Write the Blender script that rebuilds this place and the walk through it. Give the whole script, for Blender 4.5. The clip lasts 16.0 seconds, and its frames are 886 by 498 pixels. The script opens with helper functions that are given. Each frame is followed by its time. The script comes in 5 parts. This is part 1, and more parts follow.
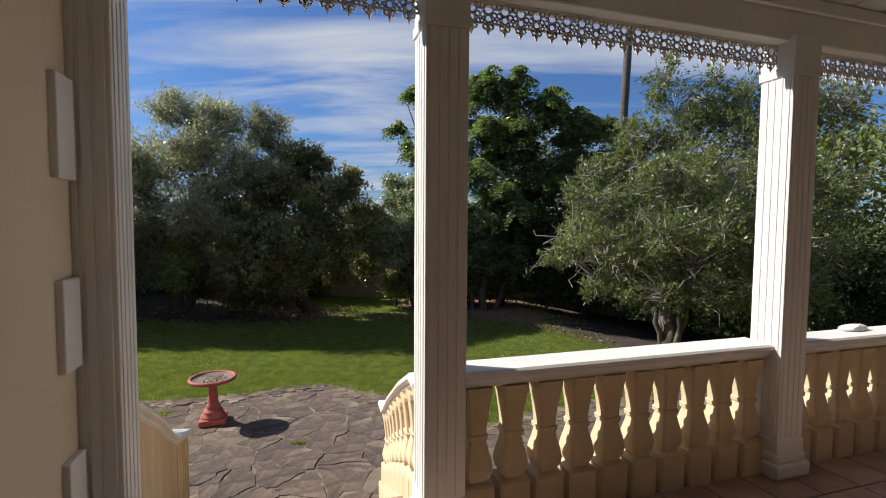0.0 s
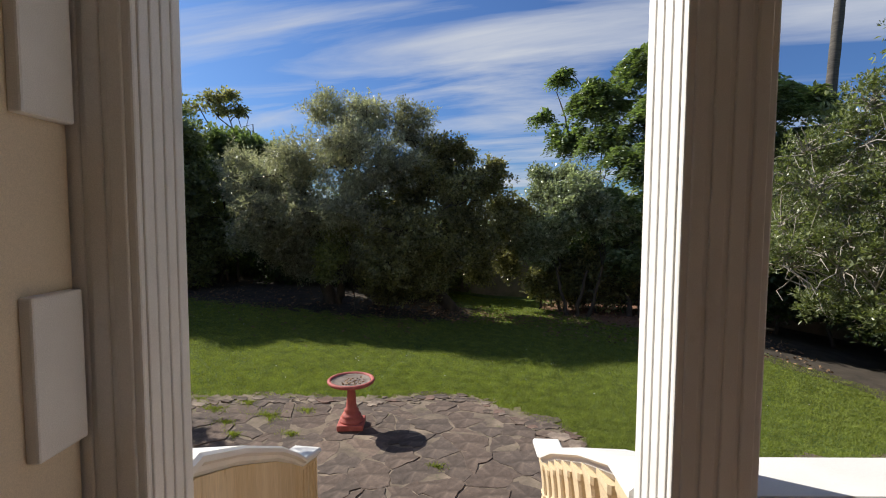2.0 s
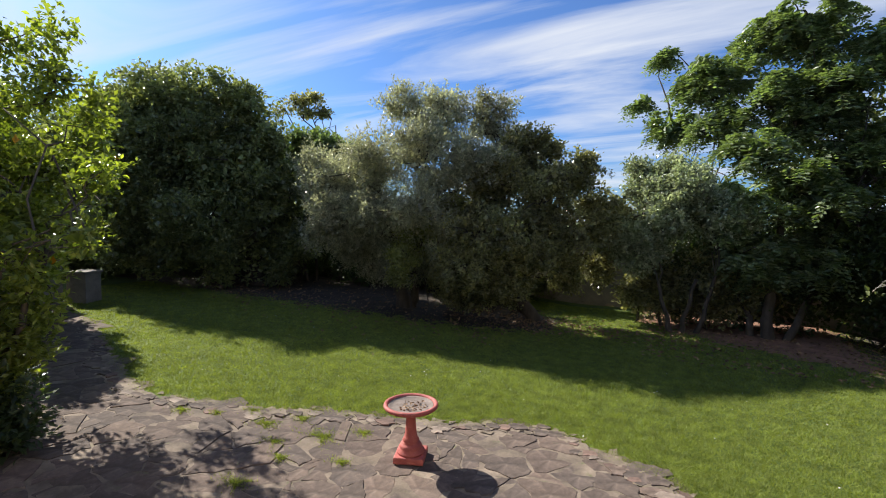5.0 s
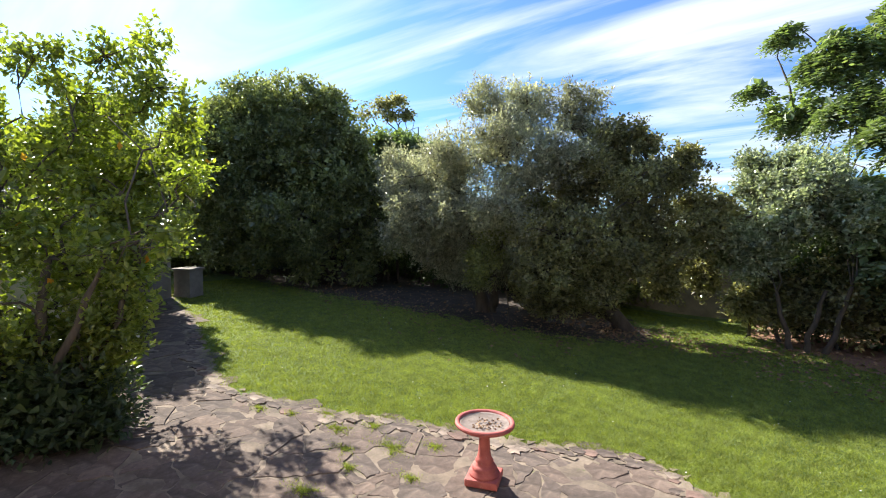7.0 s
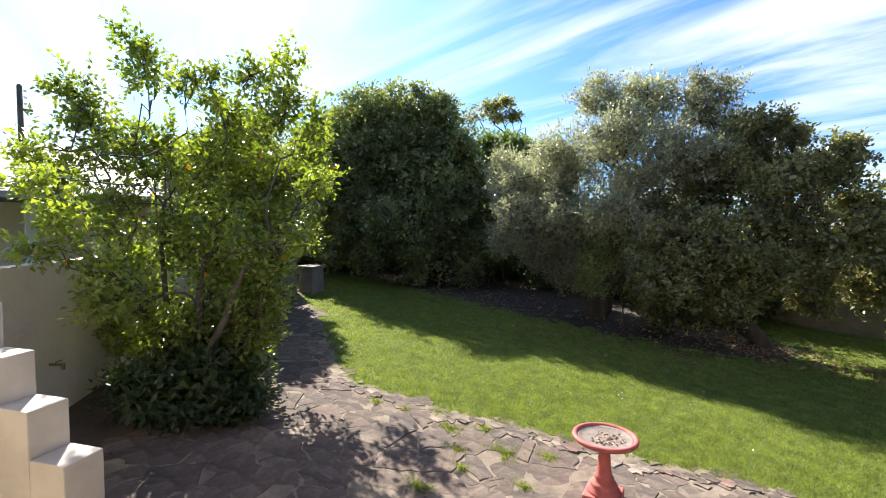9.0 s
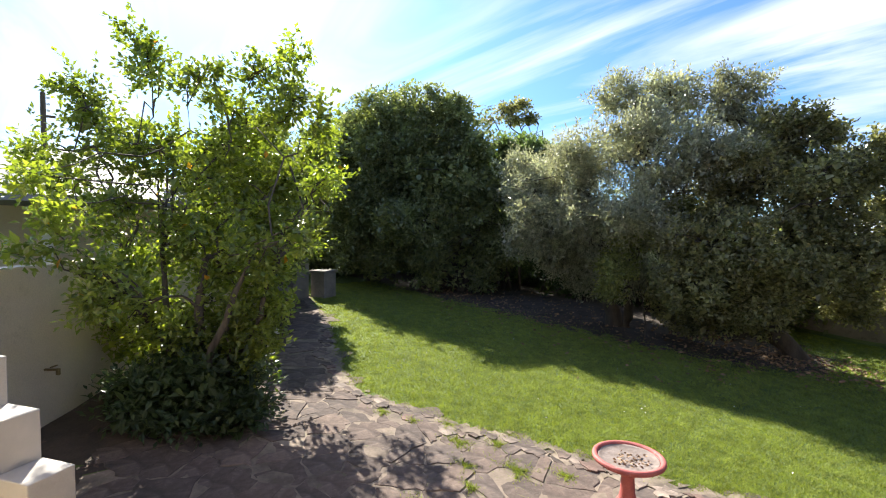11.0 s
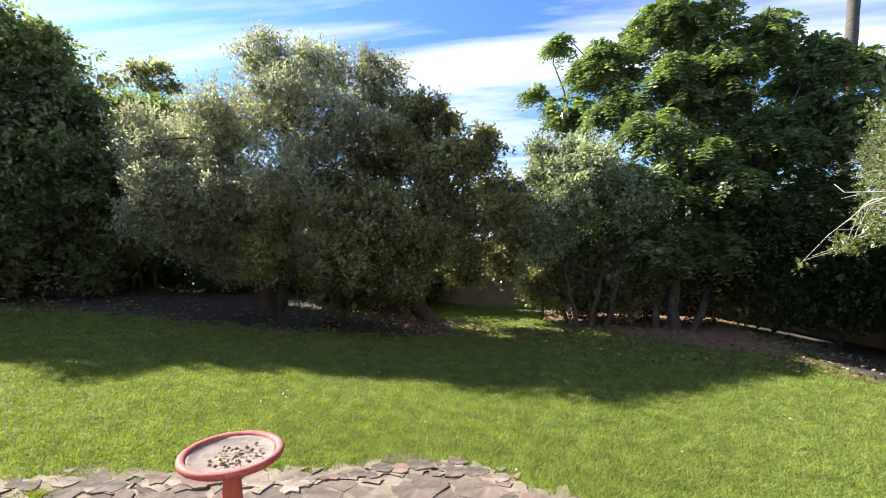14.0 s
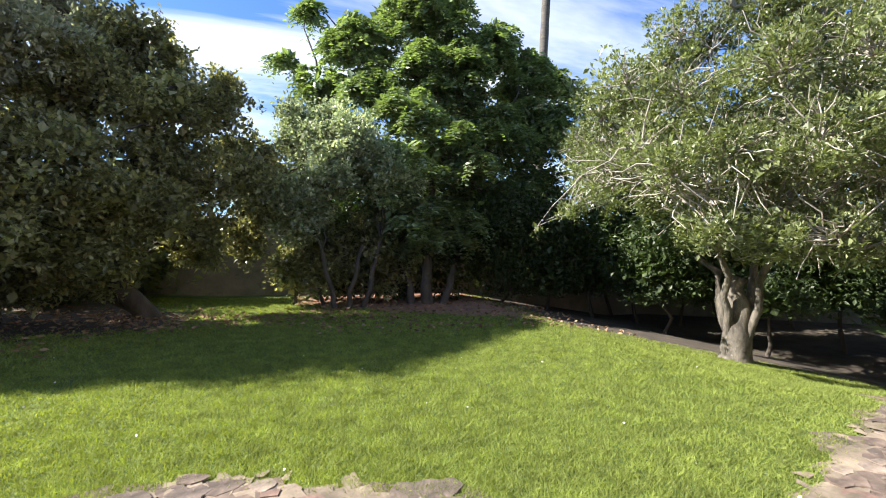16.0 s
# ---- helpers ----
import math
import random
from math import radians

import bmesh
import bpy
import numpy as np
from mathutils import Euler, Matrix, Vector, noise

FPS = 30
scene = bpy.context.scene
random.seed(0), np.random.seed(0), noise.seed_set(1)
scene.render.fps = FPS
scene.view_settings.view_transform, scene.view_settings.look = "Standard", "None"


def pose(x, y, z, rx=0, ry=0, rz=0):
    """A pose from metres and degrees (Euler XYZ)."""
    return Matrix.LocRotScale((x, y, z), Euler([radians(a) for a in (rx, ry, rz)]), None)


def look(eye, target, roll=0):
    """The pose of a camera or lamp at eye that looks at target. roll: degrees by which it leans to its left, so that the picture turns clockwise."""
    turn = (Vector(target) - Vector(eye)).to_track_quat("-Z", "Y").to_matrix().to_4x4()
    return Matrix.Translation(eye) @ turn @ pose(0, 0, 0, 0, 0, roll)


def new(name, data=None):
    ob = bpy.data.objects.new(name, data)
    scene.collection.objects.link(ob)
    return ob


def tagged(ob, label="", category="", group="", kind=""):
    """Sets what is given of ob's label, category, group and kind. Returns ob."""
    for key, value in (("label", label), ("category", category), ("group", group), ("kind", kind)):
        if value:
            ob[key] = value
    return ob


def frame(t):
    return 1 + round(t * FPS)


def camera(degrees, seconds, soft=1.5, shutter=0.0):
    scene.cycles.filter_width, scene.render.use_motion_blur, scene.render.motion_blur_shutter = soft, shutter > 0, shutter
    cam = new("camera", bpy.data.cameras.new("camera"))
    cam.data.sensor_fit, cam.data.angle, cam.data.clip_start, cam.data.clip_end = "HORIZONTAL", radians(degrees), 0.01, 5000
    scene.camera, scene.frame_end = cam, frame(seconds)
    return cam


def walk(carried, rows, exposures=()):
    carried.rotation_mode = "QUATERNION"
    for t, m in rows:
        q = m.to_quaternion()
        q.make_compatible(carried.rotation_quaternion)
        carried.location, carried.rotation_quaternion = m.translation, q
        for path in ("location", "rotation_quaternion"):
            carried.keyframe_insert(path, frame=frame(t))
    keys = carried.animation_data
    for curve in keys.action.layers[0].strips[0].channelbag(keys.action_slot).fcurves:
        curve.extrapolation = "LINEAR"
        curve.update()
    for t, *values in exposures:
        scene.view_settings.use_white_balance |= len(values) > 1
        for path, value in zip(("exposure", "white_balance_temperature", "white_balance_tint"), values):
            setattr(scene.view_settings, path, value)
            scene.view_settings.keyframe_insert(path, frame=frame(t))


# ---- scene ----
# ---------------------------------------------------------------- camera
cam = camera(87.1, 16.0, soft=1.05)
METRES, EYE, TILT, LEAN, TURN = 5.45, 2.73, 0.0, 0.0, 0.0
ROWS = [
    (0.0, 0.0, 0.0, 0.0, 0.02, -3.17, -0.39),
    (0.5, -0.0088, 0.0386, -0.0004, 4.52, -3.34, -0.29),
    (1.0, -0.0236, 0.0809, -0.0029, 9.55, -3.5, -0.27),
    (1.5, -0.0358, 0.1251, -0.0086, 13.48, -3.58, -0.24),
    (2.0, -0.0523, 0.1737, -0.0092, 16.96, -3.66, -0.28),
    (2.5, -0.0692, 0.2127, -0.0137, 19.43, -3.64, -0.23),
    (3.0, -0.0814, 0.2443, -0.0164, 20.98, -3.58, -0.28),
    (3.5, -0.0824, 0.2718, -0.0183, 22.72, -3.56, -0.29),
    (4.0, -0.0835, 0.2968, -0.0184, 24.72, -3.51, -0.31),
    (6.5, -0.1211, 0.4167, -0.0199, 33.19, -3.45, -0.43),
    (7.0, -0.125, 0.4237, -0.0191, 37.35, -3.41, -0.39),
    (7.5, -0.1351, 0.4219, -0.0181, 40.93, -3.4, -0.41),
    (8.0, -0.1478, 0.4166, -0.0189, 43.99, -3.33, -0.46),
    (8.5, -0.1529, 0.4123, -0.0189, 46.7, -3.3, -0.48),
    (9.0, -0.1508, 0.4126, -0.0193, 49.85, -3.27, -0.48),
    (9.2, -0.1512, 0.4135, -0.0194, 51.0, -3.24, -0.48),
    (10.25, -0.17, 0.434, -0.0215, 54.2, -2.8, -0.5),
    (11.3, -0.191, 0.48, -0.038, 49.5, -2.4, -0.53),
    (11.5, -0.1928, 0.4941, -0.0447, 47.4, -2.31, -0.54),
    (12.0, -0.1971, 0.5348, -0.0673, 41.88, -1.99, -0.56),
    (12.5, -0.2058, 0.5742, -0.0856, 35.74, -1.73, -0.51),
    (13.0, -0.2161, 0.6136, -0.1015, 27.5, -1.55, -0.43),
    (13.5, -0.2193, 0.6531, -0.1279, 21.53, -1.37, -0.36),
    (14.0, -0.2236, 0.6938, -0.1489, 13.54, -1.25, -0.31),
    (14.5, -0.2384, 0.7341, -0.1722, 4.93, -1.14, -0.27),
    (15.0, -0.2452, 0.7801, -0.2026, -3.54, -0.99, -0.29),
    (15.5, -0.256, 0.8163, -0.2224, -10.27, -1.08, -0.38),
    (16.0, -0.2629, 0.8609, -0.243, -17.17, -1.05, -0.58),
]
EXPOSURES = [(0.0, 0.48), (3.0, 0.48), (4.2, 0.68), (6.3, 1.38), (7.0, 1.56), (9.2, 1.64), (12.0, 1.64), (14.0, 1.74), (16.0, 1.79)]
walk(cam, [(t, pose(0, 0, EYE, TILT, LEAN, TURN) @ pose(METRES * x, METRES * y, METRES * z, 90 + pitch, roll, yaw)) for t, x, y, z, yaw, pitch, roll in ROWS], EXPOSURES)

# ---------------------------------------------------------------- sky and sun
TO_SUN = Vector((-0.766, 0.166, 0.62)).normalized()
SUN_TURN = math.atan2(TO_SUN.x, TO_SUN.y)
world = bpy.data.worlds.new("sky")
scene.world = world
world.use_nodes = True
wt = world.node_tree
wt.nodes.clear()


def link(tree, a, b):
    tree.links.new(a, b)


def sky_world():
    n = wt.nodes
    out = n.new("ShaderNodeOutputWorld")
    bg = n.new("ShaderNodeBackground")
    bg.inputs["Strength"].default_value = 0.061
    sky = n.new("ShaderNodeTexSky")
    sky.sky_type = "NISHITA"
    sky.sun_disc = False
    sky.sun_elevation = math.asin(TO_SUN.z)
    sky.sun_rotation = SUN_TURN
    sky.altitude = 100
    sky.air_density, sky.dust_density, sky.ozone_density = 1.0, 1.2, 3.0
    co = n.new("ShaderNodeTexCoord")
    sep = n.new("ShaderNodeSeparateXYZ")
    link(wt, co.outputs["Generated"], sep.inputs[0])
    # project the sky's directions on a flat layer of high cloud
    zc = n.new("ShaderNodeMath"); zc.operation = "MAXIMUM"; zc.inputs[1].default_value = 0.03
    link(wt, sep.outputs["Z"], zc.inputs[0])
    add = n.new("ShaderNodeMath"); add.operation = "ADD"; add.inputs[1].default_value = 0.12
    link(wt, zc.outputs[0], add.inputs[0])
    dx = n.new("ShaderNodeMath"); dx.operation = "DIVIDE"
    dy = n.new("ShaderNodeMath"); dy.operation = "DIVIDE"
    link(wt, sep.outputs["X"], dx.inputs[0]); link(wt, add.outputs[0], dx.inputs[1])
    link(wt, sep.outputs["Y"], dy.inputs[0]); link(wt, add.outputs[0], dy.inputs[1])
    com = n.new("ShaderNodeCombineXYZ")
    link(wt, dx.outputs[0], com.inputs[0]); link(wt, dy.outputs[0], com.inputs[1])
    mp = n.new("ShaderNodeMapping")
    mp.inputs["Rotation"].default_value = (0, 0, radians(-24))
    mp.inputs["Scale"].default_value = (0.42, 1.5, 1)
    link(wt, com.outputs[0], mp.inputs["Vector"])
    n1 = n.new("ShaderNodeTexNoise")
    n1.inputs["Scale"].default_value = 1.15
    n1.inputs["Detail"].default_value = 7
    n1.inputs["Roughness"].default_value = 0.56
    n1.inputs["Distortion"].default_value = 0.7
    link(wt, mp.outputs[0], n1.inputs["Vector"])
    r1 = n.new("ShaderNodeValToRGB")
    r1.color_ramp.elements[0].position, r1.color_ramp.elements[1].position = 0.44, 0.73
    r1.color_ramp.elements[0].color = (0.03, 0.03, 0.03, 1)
    link(wt, n1.outputs["Fac"], r1.inputs["Fac"])
    mix = n.new("ShaderNodeMix"); mix.data_type = "RGBA"
    link(wt, r1.outputs["Color"], mix.inputs["Factor"])
    deep = n.new("ShaderNodeMix"); deep.data_type = "RGBA"; deep.blend_type = "MULTIPLY"
    deep.inputs["Factor"].default_value = 1.0
    deep.inputs["B"].default_value = (0.52, 0.84, 1.3, 1)
    link(wt, sky.outputs[0], deep.inputs["A"])
    link(wt, deep.outputs["Result"], mix.inputs["A"])
    mix.inputs["B"].default_value = (7.0, 7.4, 8.2, 1)
    link(wt, mix.outputs["Result"], bg.inputs["Color"])
    link(wt, bg.outputs[0], out.inputs["Surface"])


sky_world()
sun = new("sun", bpy.data.lights.new("sun", "SUN"))
sun.data.energy, sun.data.angle, sun.data.color = 5.0, radians(0.53), (1.0, 0.95, 0.86)
sun.matrix_world = look(TO_SUN * 60, (0, 0, 0))


# ---------------------------------------------------------------- materials
def mat(name, a, b, rough=0.7, scale=6.0, bump=0.2, fine=60.0, metal=0.0, island=False, per_object=0.0, spot=None, stretch=(1, 1, 1), coat=0.0, tones=()):
    """Two colours in soft patches, fine grain over them, relief from both; spot: a third colour in small stains."""
    m = bpy.data.materials.new(name)
    m.use_nodes = True
    t = m.node_tree
    n = t.nodes
    bs = n["Principled BSDF"]
    co = n.new("ShaderNodeTexCoord")
    mp = n.new("ShaderNodeMapping")
    mp.inputs["Scale"].default_value = stretch
    link(t, co.outputs["Object"], mp.inputs["Vector"])
    big = n.new("ShaderNodeTexNoise")
    big.inputs["Scale"].default_value = scale
    big.inputs["Detail"].default_value = 6
    big.inputs["Roughness"].default_value = 0.6
    small = n.new("ShaderNodeTexNoise")
    small.inputs["Scale"].default_value = fine
    small.inputs["Detail"].default_value = 4
    for q in (big, small):
        link(t, mp.outputs[0], q.inputs["Vector"])
    ramp = n.new("ShaderNodeValToRGB")
    ramp.color_ramp.elements[0].position, ramp.color_ramp.elements[1].position = 0.35, 0.68
    ramp.color_ramp.elements[0].color, ramp.color_ramp.elements[1].color = (*a, 1), (*b, 1)
    link(t, big.outputs["Fac"], ramp.inputs["Fac"])
    col = ramp.outputs["Color"]
    if spot:
        st = n.new("ShaderNodeTexNoise")
        st.inputs["Scale"].default_value = scale * 2.3
        st.inputs["Detail"].default_value = 8
        st.inputs["Roughness"].default_value = 0.75
        link(t, mp.outputs[0], st.inputs["Vector"])
        sr = n.new("ShaderNodeValToRGB")
        sr.color_ramp.elements[0].position, sr.color_ramp.elements[1].position = 0.58, 0.7
        link(t, st.outputs["Fac"], sr.inputs["Fac"])
        sm = n.new("ShaderNodeMix"); sm.data_type = "RGBA"
        sm.inputs["B"].default_value = (*spot, 1)
        link(t, sr.outputs["Color"], sm.inputs["Factor"]); link(t, col, sm.inputs["A"])
        col = sm.outputs["Result"]
    if tones:
        # each piece leans to a tone of its own
        oi = n.new("ShaderNodeObjectInfo")
        tr = n.new("ShaderNodeValToRGB")
        tr.color_ramp.interpolation = "CONSTANT"
        while len(tr.color_ramp.elements) < len(tones):
            tr.color_ramp.elements.new(0.5)
        for k, tone in enumerate(tones):
            tr.color_ramp.elements[k].position = k / len(tones)
            tr.color_ramp.elements[k].color = (*tone, 1)
        link(t, oi.outputs["Random"], tr.inputs["Fac"])
        tm = n.new("ShaderNodeMix"); tm.data_type = "RGBA"
        tm.inputs["Factor"].default_value = 0.3
        link(t, col, tm.inputs["A"]); link(t, tr.outputs["Color"], tm.inputs["B"])
        col = tm.outputs["Result"]
    gr = n.new("ShaderNodeMapRange")
    gr.inputs["To Min"].default_value, gr.inputs["To Max"].default_value = (0.45, 1.55) if tones else (0.78, 1.22)
    link(t, small.outputs["Fac"], gr.inputs["Value"])
    val = gr.outputs[0]
    if island or per_object:
        if island:
            src = n.new("ShaderNodeNewGeometry").outputs["Random Per Island"]
            lo, hi = 0.62, 1.38
        else:
            src = n.new("ShaderNodeObjectInfo").outputs["Random"]
            lo, hi = 1 - per_object, 1 + per_object
        rr = n.new("ShaderNodeMapRange")
        rr.inputs["To Min"].default_value, rr.inputs["To Max"].default_value = lo, hi
        link(t, src, rr.inputs["Value"])
        mu = n.new("ShaderNodeMath"); mu.operation = "MULTIPLY"
        link(t, val, mu.inputs[0]); link(t, rr.outputs[0], mu.inputs[1])
        val = mu.outputs[0]
    hsv = n.new("ShaderNodeHueSaturation")
    link(t, col, hsv.inputs["Color"]); link(t, val, hsv.inputs["Value"])
    link(t, hsv.outputs[0], bs.inputs["Base Color"])
    bs.inputs["Roughness"].default_value = rough
    bs.inputs["Metallic"].default_value = metal
    bs.inputs["Coat Weight"].default_value = coat
    if bump:
        ad = n.new("ShaderNodeMath"); ad.operation = "MULTIPLY_ADD"; ad.inputs[1].default_value = 0.35
        link(t, small.outputs["Fac"], ad.inputs[0]); link(t, big.outputs["Fac"], ad.inputs[2])
        bp = n.new("ShaderNodeBump")
        bp.inputs["Strength"].default_value, bp.inputs["Distance"].default_value = bump, 0.02
        link(t, ad.outputs[0], bp.inputs["Height"])
        link(t, bp.outputs[0], bs.inputs["Normal"])
    return m


def leaf_mat(name, a, b, through_light, rough=0.42, glow=0.4, patch=0.9, low=0.65, high=1.35):
    """Leaves: a tone of their own for each leaf, glossy above, daylight shining through."""
    m = bpy.data.materials.new(name)
    m.use_nodes = True
    t = m.node_tree
    n = t.nodes
    bs = n["Principled BSDF"]
    out = n["Material Output"]
    geo = n.new("ShaderNodeNewGeometry")
    ramp = n.new("ShaderNodeValToRGB")
    ramp.color_ramp.elements[0].color, ramp.color_ramp.elements[1].color = (*a, 1), (*b, 1)
    link(t, geo.outputs["Random Per Island"], ramp.inputs["Fac"])
    co = n.new("ShaderNodeTexCoord")
    no = n.new("ShaderNodeTexNoise")
    no.inputs["Scale"].default_value = patch
    no.inputs["Detail"].default_value = 3
    link(t, co.outputs["Object"], no.inputs["Vector"])
    mr = n.new("ShaderNodeMapRange")
    mr.inputs["From Min"].default_value, mr.inputs["From Max"].default_value = 0.3, 0.7
    mr.inputs["To Min"].default_value, mr.inputs["To Max"].default_value = low, high
    link(t, no.outputs["Fac"], mr.inputs["Value"])
    hsv = n.new("ShaderNodeHueSaturation")
    link(t, ramp.outputs[0], hsv.inputs["Color"]); link(t, mr.outputs[0], hsv.inputs["Value"])
    link(t, hsv.outputs[0], bs.inputs["Base Color"])
    bs.inputs["Roughness"].default_value = rough
    tr = n.new("ShaderNodeBsdfTranslucent")
    tint = n.new("ShaderNodeMix"); tint.data_type = "RGBA"; tint.blend_type = "MULTIPLY"
    tint.inputs["Factor"].default_value = 1.0
    tint.inputs["B"].default_value = (*through_light, 1)
    link(t, hsv.outputs[0], tint.inputs["A"]); link(t, tint.outputs["Result"], tr.inputs["Color"])
    mx = n.new("ShaderNodeMixShader")
    mx.inputs[0].default_value = glow
    link(t, bs.outputs[0], mx.inputs[1]); link(t, tr.outputs[0], mx.inputs[2])
    link(t, mx.outputs[0], out.inputs["Surface"])
    return m


PAINT = mat("white_paint", (0.74, 0.72, 0.69), (0.82, 0.80, 0.77), 0.45, 3, 0.04, 420, spot=(0.70, 0.67, 0.63))
CREAM = mat("cream_plaster", (0.60, 0.47, 0.30), (0.70, 0.57, 0.38), 0.8, 2.5, 0.25, 120)
CREAM_WALL = mat("cream_wall", (0.66, 0.55, 0.415), (0.72, 0.61, 0.465), 0.8, 1.2, 0.05, 420)
YARD_WALL = mat("yard_wall_render", (0.55, 0.48, 0.37), (0.66, 0.58, 0.46), 0.85, 0.9, 0.2, 70, spot=(0.45, 0.39, 0.30))
PANEL = mat("yellowed_plaster", (0.62, 0.46, 0.26), (0.72, 0.58, 0.38), 0.75, 3.5, 0.08, 50, stretch=(1.6, 1.6, 0.25), spot=(0.56, 0.40, 0.22))
# darker render than the yard wall's, for piers, rear and side walls
PIER = mat("dark_render", (0.17, 0.15, 0.125), (0.28, 0.25, 0.21), 0.9, 2.0, 0.4, 50, spot=(0.12, 0.11, 0.08))
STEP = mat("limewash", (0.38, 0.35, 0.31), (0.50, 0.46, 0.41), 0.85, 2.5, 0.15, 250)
QUOIN = mat("white_quoin", (0.74, 0.72, 0.70), (0.82, 0.80, 0.78), 0.55, 4, 0.03, 420)
BOARD = mat("ceiling_board", (0.55, 0.52, 0.48), (0.64, 0.61, 0.57), 0.55, 4, 0.1, 60, stretch=(1, 8, 1))
TERRACOTTA = mat("terracotta", (0.38, 0.245, 0.185), (0.50, 0.36, 0.29), 0.6, 5, 0.2, 70, per_object=0.2)
BATH_RED = mat("red_oxide_paint", (0.33, 0.075, 0.066), (0.45, 0.12, 0.10), 0.7, 9, 0.3, 90, spot=(0.46, 0.23, 0.18))
BATH_BOWL = mat("weathered_cement", (0.15, 0.115, 0.095), (0.25, 0.20, 0.17), 0.85, 10, 0.4, 70, spot=(0.14, 0.09, 0.06))
STONE = mat("slate_stone", (0.055, 0.039, 0.031), (0.160, 0.118, 0.094), 0.95, 5.5, 1.0, 17, per_object=0.12, spot=(0.235, 0.172, 0.128), tones=((0.105, 0.08, 0.066), (0.08, 0.063, 0.055), (0.14, 0.098, 0.078), (0.09, 0.073, 0.065), (0.115, 0.08, 0.062), (0.18, 0.125, 0.095)))
JOINT = mat("sandy_joint", (0.10, 0.077, 0.058), (0.27, 0.21, 0.155), 0.95, 2.4, 0.5, 40, spot=(0.10, 0.11, 0.04))
SAND = mat("pale_mortar", (0.10, 0.078, 0.056), (0.30, 0.235, 0.17), 0.95, 3.0, 0.6, 45, spot=(0.12, 0.12, 0.045))
PALE_STONE = mat("pale_stone", (0.13, 0.10, 0.08), (0.29, 0.225, 0.175), 0.9, 5, 0.6, 40, per_object=0.3)
RED_STONE = mat("reddish_stone", (0.11, 0.07, 0.055), (0.21, 0.13, 0.10), 0.9, 5, 0.6, 40, per_object=0.25)
LAWN = mat("lawn_ground", (0.055, 0.09, 0.014), (0.12, 0.165, 0.03), 0.9, 1.3, 0.6, 45, spot=(0.16, 0.15, 0.06))
SOIL = mat("leaf_mould", (0.034, 0.025, 0.018), (0.082, 0.058, 0.040), 0.95, 2.5, 0.7, 30, spot=(0.15, 0.09, 0.06))
# soil with the pale-branched tree's shade put into its colour
SOIL_SHADED = mat("shade_dark_soil", (0.035, 0.027, 0.020), (0.085, 0.065, 0.047), 0.95, 2.5, 0.7, 30, spot=(0.08, 0.055, 0.035))
MULCH = mat("red_mulch", (0.17, 0.085, 0.055), (0.30, 0.16, 0.105), 0.95, 4, 0.8, 35, spot=(0.10, 0.06, 0.04))
BARK = mat("grey_bark", (0.13, 0.11, 0.09), (0.26, 0.23, 0.19), 0.9, 7, 0.8, 40, stretch=(1, 1, 0.25))
BARK_MID = mat("brown_bark", (0.05, 0.042, 0.034), (0.18, 0.155, 0.125), 0.9, 9, 1.0, 40, stretch=(1, 1, 0.45), spot=(0.27, 0.25, 0.21))
BARK_DARK = mat("dark_bark", (0.05, 0.04, 0.03), (0.11, 0.09, 0.07), 0.9, 7, 0.8, 40, stretch=(1, 1, 0.25))
TWIG = mat("pale_twig", (0.22, 0.195, 0.16), (0.42, 0.38, 0.32), 0.8, 6, 0.3, 50)
PALM_BARK = mat("palm_bark", (0.06, 0.052, 0.046), (0.13, 0.112, 0.096), 0.9, 3, 0.6, 20, stretch=(1, 1, 5))
ROOF = mat("grey_roof", (0.16, 0.15, 0.15), (0.26, 0.24, 0.23), 0.7, 3, 0.2, 40)
METAL = mat("old_brass", (0.25, 0.18, 0.09), (0.34, 0.26, 0.14), 0.4, 20, 0.1, 90, metal=1.0)
LITTER = mat("dry_leaf", (0.16, 0.09, 0.05), (0.34, 0.22, 0.12), 0.8, 8, 0.2, 50, island=True)
GRASS = leaf_mat("grass_blade", (0.12, 0.162, 0.030), (0.285, 0.328, 0.076), (1.35, 1.36, 0.52), 0.75, 0.45, 5.0, 0.72, 1.28)
L_OLIVE = leaf_mat("olive_leaf", (0.225, 0.225, 0.165), (0.48, 0.475, 0.355), (1.1, 1.15, 0.7), 0.34, 0.42)
L_DARK = leaf_mat("dark_leaf", (0.12, 0.122, 0.065), (0.36, 0.35, 0.185), (1.35, 1.35, 0.65), 0.28, 0.45)
L_BIG = leaf_mat("deep_green_leaf", (0.115, 0.138, 0.066), (0.30, 0.328, 0.155), (1.2, 1.25, 0.55), 0.28, 0.40)
L_BRIGHT = leaf_mat("fresh_green_leaf", (0.10, 0.135, 0.07), (0.24, 0.285, 0.155), (1.3, 1.5, 0.5), 0.3, 0.4)
L_YELLOW = leaf_mat("yellow_green_leaf", (0.09, 0.125, 0.032), (0.25, 0.285, 0.08), (1.9, 2.0, 0.45), 0.28, 0.42)
L_DRY = leaf_mat("grey_green_leaf", (0.095, 0.115, 0.048), (0.25, 0.278, 0.13), (1.15, 1.25, 0.55), 0.34, 0.38)
L_SILVER = leaf_mat("silver_bush_leaf", (0.20, 0.23, 0.14), (0.54, 0.57, 0.41), (1.0, 1.1, 0.65), 0.22, 0.42)
L_SAPLING = leaf_mat("olive_green_leaf", (0.13, 0.145, 0.055), (0.32, 0.33, 0.13), (1.2, 1.3, 0.6), 0.35, 0.42)
L_FERN = leaf_mat("fern_leaf", (0.03, 0.05, 0.018), (0.078, 0.108, 0.042), (1.3, 1.5, 0.5), 0.5, 0.35)


